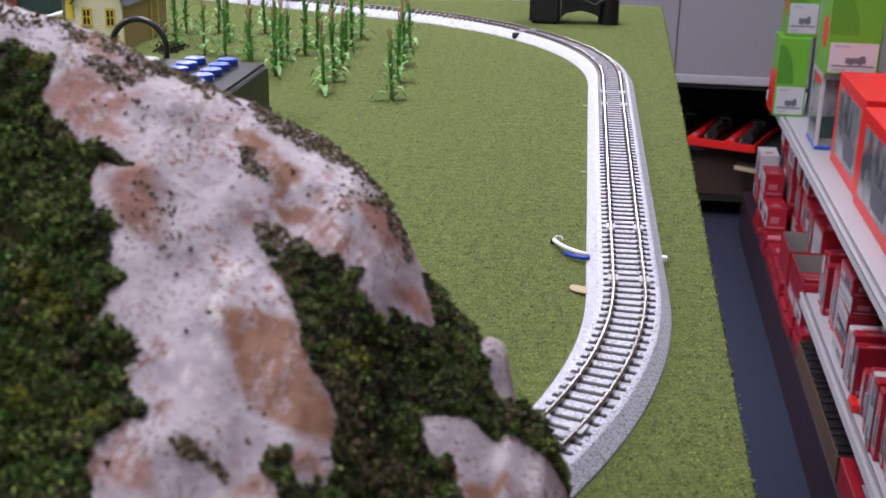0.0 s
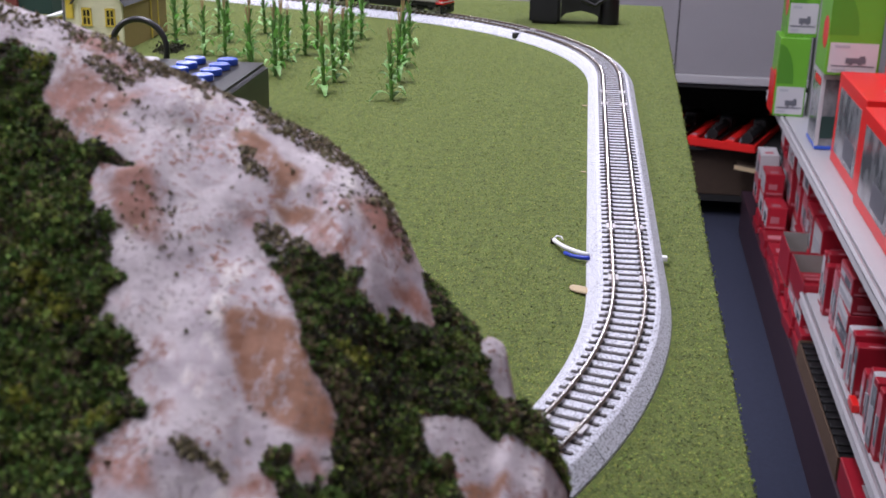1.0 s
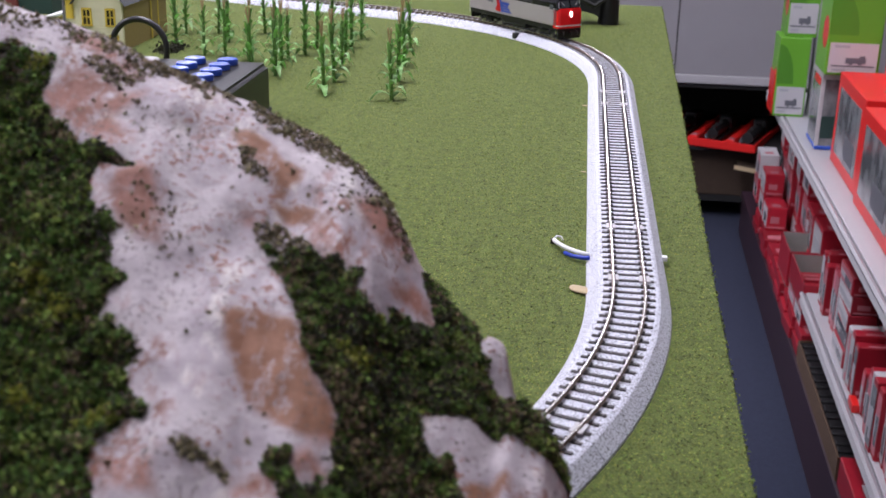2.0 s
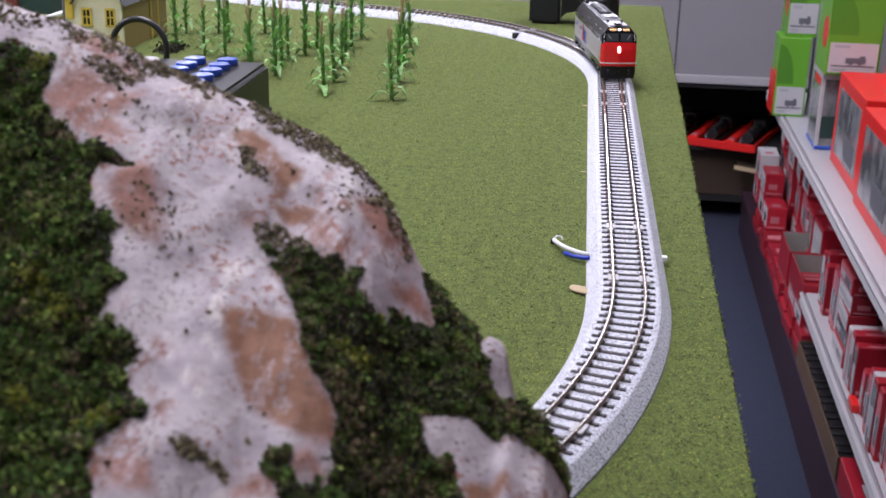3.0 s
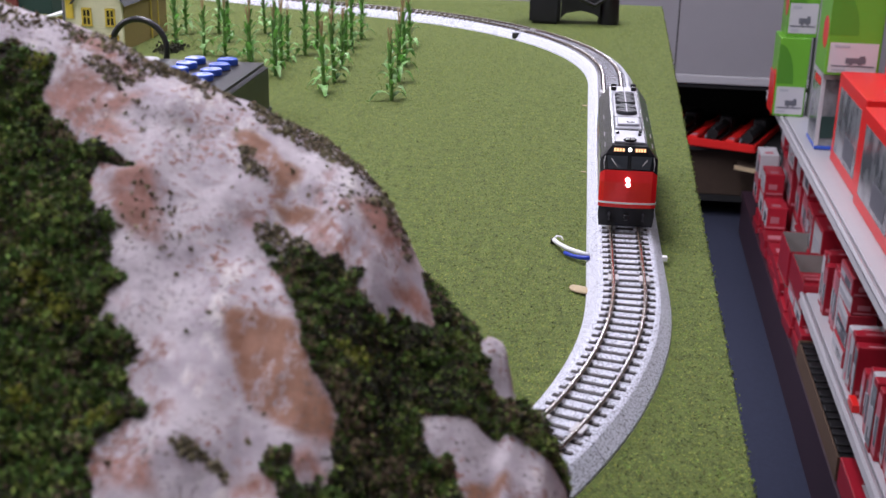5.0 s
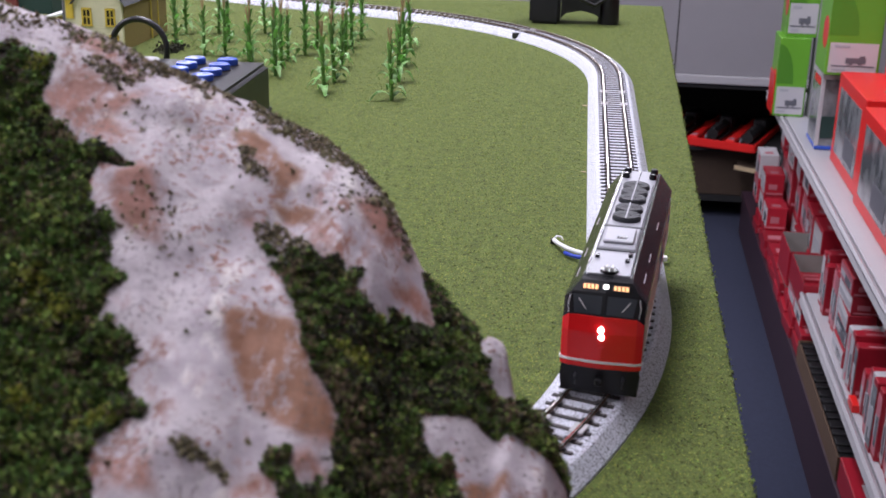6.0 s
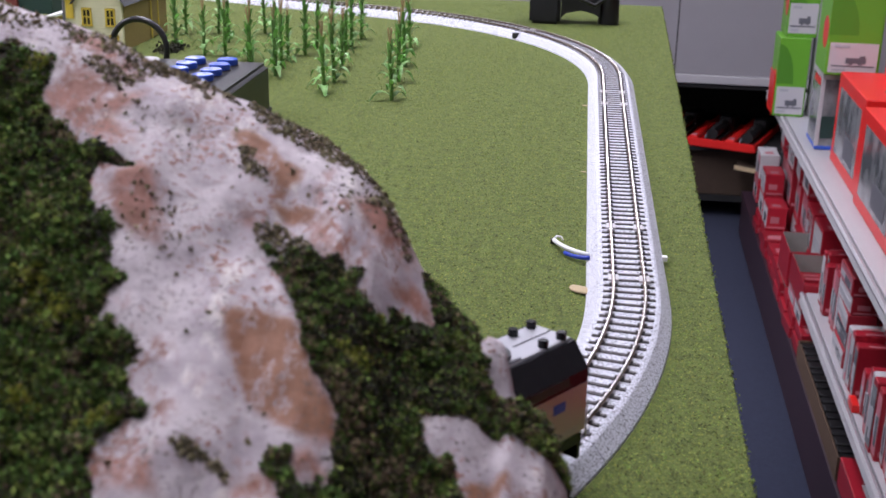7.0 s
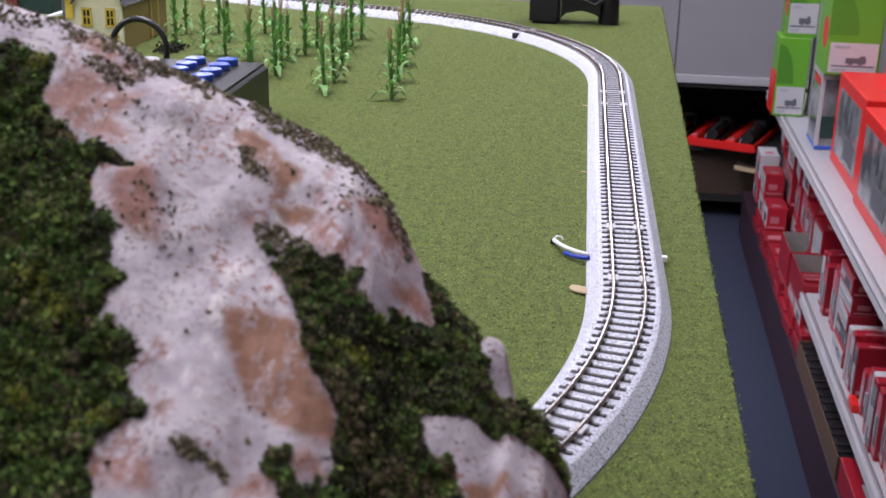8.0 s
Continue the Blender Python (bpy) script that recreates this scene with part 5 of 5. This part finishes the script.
def house():
    t = empty("farmhouse", pose(-0.556, 0.690, 0), "pale yellow clapboard model farmhouse with yellow windows", "house")
    w, d, e, g = 0.054, 0.085, 0.058, 0.094
    front = [(-w, 0), (-w, e), (-w / 2, g), (0, e), (0, 0)]
    part("wall", prism(front, 0, d), CLAP, t, "pale yellow clapboard walls")
    for k in range(24):
        z = 0.0012 + k * 0.0036
        half = w / 2 if z < e else max(0.003, (w / 2) * (g - z) / (g - e))
        part("clapboard", box(-w / 2 - half, -0.0008, z, -w / 2 + half, -0.0001, z + 0.0030, m=Matrix.Translation((0, 0, 0))), CLAP, t)
        if z < e - 0.003:
            part("clapboard", box(0.0001, 0, z, 0.0008, d, z + 0.0030), CLAP, t)
    for s in (-1, 1):
        bm = bmesh.new()
        x0, x1 = -w / 2, -w / 2 + s * (w / 2 + 0.006)
        z1 = g - (g - e) * (w / 2 + 0.006) / (w / 2)
        vs = [bm.verts.new(v) for v in ((x0, -0.006, g + 0.001), (x1, -0.006, z1 + 0.001), (x1, d + 0.006, z1 + 0.001), (x0, d + 0.006, g + 0.001))]
        f = bm.faces.new(vs)
        bmesh.ops.solidify(bm, geom=[f], thickness=-0.0022 * s)
        part("roof", bm, SHINGLE, t, "grey shingle roof")
    for x in (-w + 0.0012, -0.0012):
        part("corner_board", box(x - 0.0013, -0.0013, 0, x + 0.0013, 0.0002, e), CLAP, t)

    def window(x, z, side=False):
        m = pose(x, -0.0009, z) if not side else pose(0.0009, x, z, 0, 0, 90)
        fr = bmesh.new()
        for a in ((-0.0058, -0.0095, -0.0040, 0.0095), (0.0040, -0.0095, 0.0058, 0.0095), (-0.0058, 0.0080, 0.0058, 0.0100), (-0.0064, -0.0105, 0.0064, -0.0088), (-0.0040, -0.0006, 0.0040, 0.0006), (-0.0005, -0.0088, 0.0005, 0.0080)):
            box(a[0], -0.0016, a[1], a[2], 0, a[3], bm=fr)
        win = part("window", fr, TRIM_Y, t, "bright yellow window frame")
        win.matrix_basis = m
        part("pane", box(-0.0041, -0.0006, -0.0089, 0.0041, -0.0001, 0.0081), PANE, win)

    for x in (-0.0415, -0.0135):
        window(x, 0.0375)
    window(-0.0105, 0.0075)
    window(-w / 2, 0.072)
    # set-back wing with a small awning, and its lean-to porch
    wing = part("wing", box(-w - 0.0165, 0.004, 0, -w - 0.0002, d, 0.058), CLAP, t, "pale yellow set-back wing")
    part("wing_corner", box(-w - 0.0180, 0.0022, 0, -w - 0.0155, 0.0062, 0.058), SHINGLE, wing, "grey corner post")
    part("wing_window", box(-w - 0.0140, 0.0026, 0.034, -w - 0.0050, 0.0039, 0.056, 0.0002), TRIM_Y, wing, "bright yellow window")
    part("awning", box(-0.0085, -0.006, 0, 0.0085, 0.006, 0.0016, m=pose(-w - 0.0085, -0.0015, 0.0195, 22, 0, 0)), SHINGLE, wing, "small grey awning")
    part("wing_sill", box(-w - 0.0145, 0.0024, 0.004, -w - 0.0020, 0.0039, 0.0145), TRIM_Y, wing)
    part("wing_roof", box(-w - 0.020, 0.0, 0.0582, -w + 0.001, d + 0.004, 0.0605), SHINGLE, wing)
    part("porch_roof", box(-0.017, -0.030, 0, 0.017, 0.030, 0.0022, m=pose(-w - 0.0345, 0.040, 0.0335, 0, -14, 0)), WHITE, t, "white sloping porch roof")
    part("porch_wall", box(-w - 0.046, 0.018, 0, -w - 0.0182, 0.062, 0.0275), TRIM_Y, t, "bright yellow porch wall")
    # darker back extension
    ext = part("extension", box(-w * 0.8, d + 0.0002, 0, 0.0006, d + 0.062, 0.056), TAN_WALL, t, "mustard brown rear extension")
    for k in range(14):
        part("extension_board", box(0.0007, d + 0.0004, 0.0012 + k * 0.0038, 0.0014, d + 0.061, 0.0044 + k * 0.0038), TAN_WALL, ext)
    for y0, y1 in ((0.004, 0.007), (0.028, 0.031)):
        part("extension_trim", box(0.0014, d + y0, 0, 0.0020, d + y1, 0.056), TRIM_Y, ext)
    part("extension_roof", box(-w * 0.85, d + 0.0066, 0.0562, 0.005, d + 0.066, 0.0585), SHINGLE, ext)
    # thin sheet, darker than the clapboards it covers
    part("side_skirt", box(0.0010, 0.002, 0, 0.0016, d - 0.002, 0.0545), TAN_WALL, t, "mustard brown sheet over the side wall")


house()


def village():
    b = empty("red_building", pose(-0.86, 0.93, 0), "dark red and green model building behind the farmhouse", "building")
    part("wall", box(0, 0, 0, 0.062, 0.06, 0.055, 0.0006), BRICKRED, b, "dull red walls")
    part("annex", box(0.0622, 0.004, 0, 0.11, 0.06, 0.048, 0.0006), DARKGREEN, b, "dark green annex")
    part("roof", prism([(-0.003, 0.0552), (0.031, 0.080), (0.065, 0.0552)], -0.003, 0.063), SHINGLE, b)
    for x in (0.012, 0.034):
        w = part("window", box(x, -0.0012, 0.012, x + 0.012, 0.0004, 0.034), WHITE, b, "pale window frame")
        part("pane", box(x + 0.0015, -0.0018, 0.0135, x + 0.0105, -0.0012, 0.0325), PANE, w)
    s = empty("shrub_row", pose(-0.505, 0.70, 0.0), "low dark brown green shrubs beside the farmhouse", "shrub")
    k = 700
    p = np.stack([RNG.normal(0, 0.007, k), RNG.normal(0, 0.010, k), np.abs(RNG.normal(0, 0.004, k))], -1)
    crumbs("foliage", p, RNG.uniform(0.0006, 0.0016, k), FOAM_D, s, "dark shrub foliage", 0.4)


village()


def controller():
    t = empty("control_box", pose(-0.440, 0.245, 0), "black plastic control box with round blue buttons", "controller")
    part("case", box(0, 0, 0, 0.126, 0.176, 0.045, 0.004, seg=3), BOXBLACK, t, "black plastic case")
    part("case_base", box(-0.001, -0.001, 0.0, 0.127, 0.177, 0.004, 0.0008), BOXBLACK, t)
    for cx in (0.0635, 0.0930):
        for k in range(6):
            y = 0.1560 - 0.0243 * k
            b = part("button", cyl(0.0093, 0.0055, pose(cx, y, 0.0450), 28, bevel=0.0008), BTN, t, "round blue push button")
            part("button_ring", cyl(0.0103, 0.0008, pose(cx, y, 0.0448), 28), BOXBLACK, b)
    part("dial", cyl(0.012, 0.004, pose(0.020, 0.150, 0.0448), 28, bevel=0.001), SHELF, t, "pale round dial")
    pts = []
    for k in range(21):
        a = math.pi * (-0.12 + 1.24 * k / 20)
        pts.append((-0.452 + 0.027 * math.cos(a) + 0.001, 0.462, 0.045 + 0.028 * math.sin(a) + (-0.012 if k in (0, 20) else 0)))
    pts = [(pts[0][0] - 0.001, 0.462, 0.028)] + pts[1:-1] + [(pts[-1][0], 0.462, 0.010), (pts[-1][0] - 0.004, 0.462, 0.0022), (pts[-1][0] - 0.03, 0.470, 0.0022)]
    c = empty("cable_loop", pose(0, 0, 0), "thick black cable arching in a loop over the control box", "cable")
    part("cable", tube(pts, 0.0030, 10), CABLE, c, smooth=True)


controller()


def feeder_wire():
    t = empty("feeder_wire", pose(0, 0, 0), "short white and blue feeder wire from the track", "wire")
    for off, material, nm, dz, n in ((0.0, WIREW, "white_strand", 0.0014, 13), (-0.0017, WIREB, "blue_strand", 0.0, 8)):
        pts = []
        for k in range(n):
            u = k / 12
            x = -0.0215 - 0.0225 * u - 0.002 * math.sin(u * 3.1)
            y = 0.0560 + off + 0.002 * u + 0.030 * u * u
            z = 0.0040 + dz - 0.0026 * u + (0.0016 * math.sin(u * math.pi) if dz else 0)
            pts.append((x, y, max(z, 0.0014)))
        part(nm, tube(pts, 0.0014, 8), material, t, smooth=True)
    part("plug", box(-0.0462, 0.0872, 0.0002, -0.0425, 0.0908, 0.0034, 0.0005), CARTON_BLACK, t, "black plug end")
    part("bare_end", tube([(-0.0440, 0.0905, 0.0030), (-0.0425, 0.0935, 0.0036), (-0.0395, 0.0940, 0.0030), (-0.0385, 0.0915, 0.0022)], 0.0007, 6), WIREW, t, smooth=True)
    j = empty("track_plug", pose(0.0232, 0.062, 0.0022), "tiny white plug in the side of the roadbed", "plug")
    part("plug_body", box(-0.001, -0.002, 0, 0.0022, 0.002, 0.003, 0.0004), WIREW, j)


feeder_wire()


def power_supply():
    t = empty("power_adapter", pose(-0.135, 1.012, 0), "black plastic power adapter with thick cord on the mat", "adapter")
    part("housing", box(0.030, 0, 0, 0.072, 0.055, 0.062, 0.004, seg=2), BOXBLACK, t, "black plastic housing")
    part("bridge", prism([(0.073, 0.008), (0.080, 0.015), (0.100, 0.019), (0.118, 0.015), (0.126, 0.010), (0.126, 0.060), (0.073, 0.062)], 0.006, 0.045), BOXBLACK, t, "black plastic bridge piece")
    part("barrel", cyl(0.013, 0.075, pose(0.064, 0.016, 0.046, 62, 0, -76), 20, 0.017), BOXBLACK, t, "tapered black barrel", smooth=False)
    part("foot", cyl(0.0145, 0.045, pose(0.138, 0.024, 0.0), 20, 0.013, bevel=0.003), BOXBLACK, t, "round black foot")
    part("cord", tube([(0.074, 0.000, 0.048), (0.095, -0.008, 0.038), (0.118, -0.010, 0.028), (0.136, 0.000, 0.040), (0.142, 0.012, 0.070)], 0.0028, 8), CABLE, t, smooth=True)


power_supply()


def litter():
    rnd = random.Random(3)
    for x, y, r, m, what in ((-0.0268, 0.007, 0.0050, TAN, "tan"), (-0.0260, 0.500, 0.0022, TAN, "tan"), (-0.0265, 0.262, 0.0016, TAN, "tan"), (-0.135, 0.985, 0.006, WHITE, "white")):
        bm = bmesh.new()
        bmesh.ops.create_icosphere(bm, subdivisions=2, radius=r)
        for v in bm.verts:
            v.co = Vector((v.co.x * (1 + 0.5 * noise.noise(v.co * 500)), v.co.y * (1.6 + 0.6 * noise.noise(v.co * 400)), v.co.z * 0.18 + r * 0.2))
        ob = part("lint_tuft", bm, m, None, smooth=True)
        ob.matrix_basis = pose(x, y, 0.0004, 0, 0, rnd.uniform(0, 180))
        tagged(ob, f"small {what} tuft of lint on the grass mat", "lint")


litter()


motions()
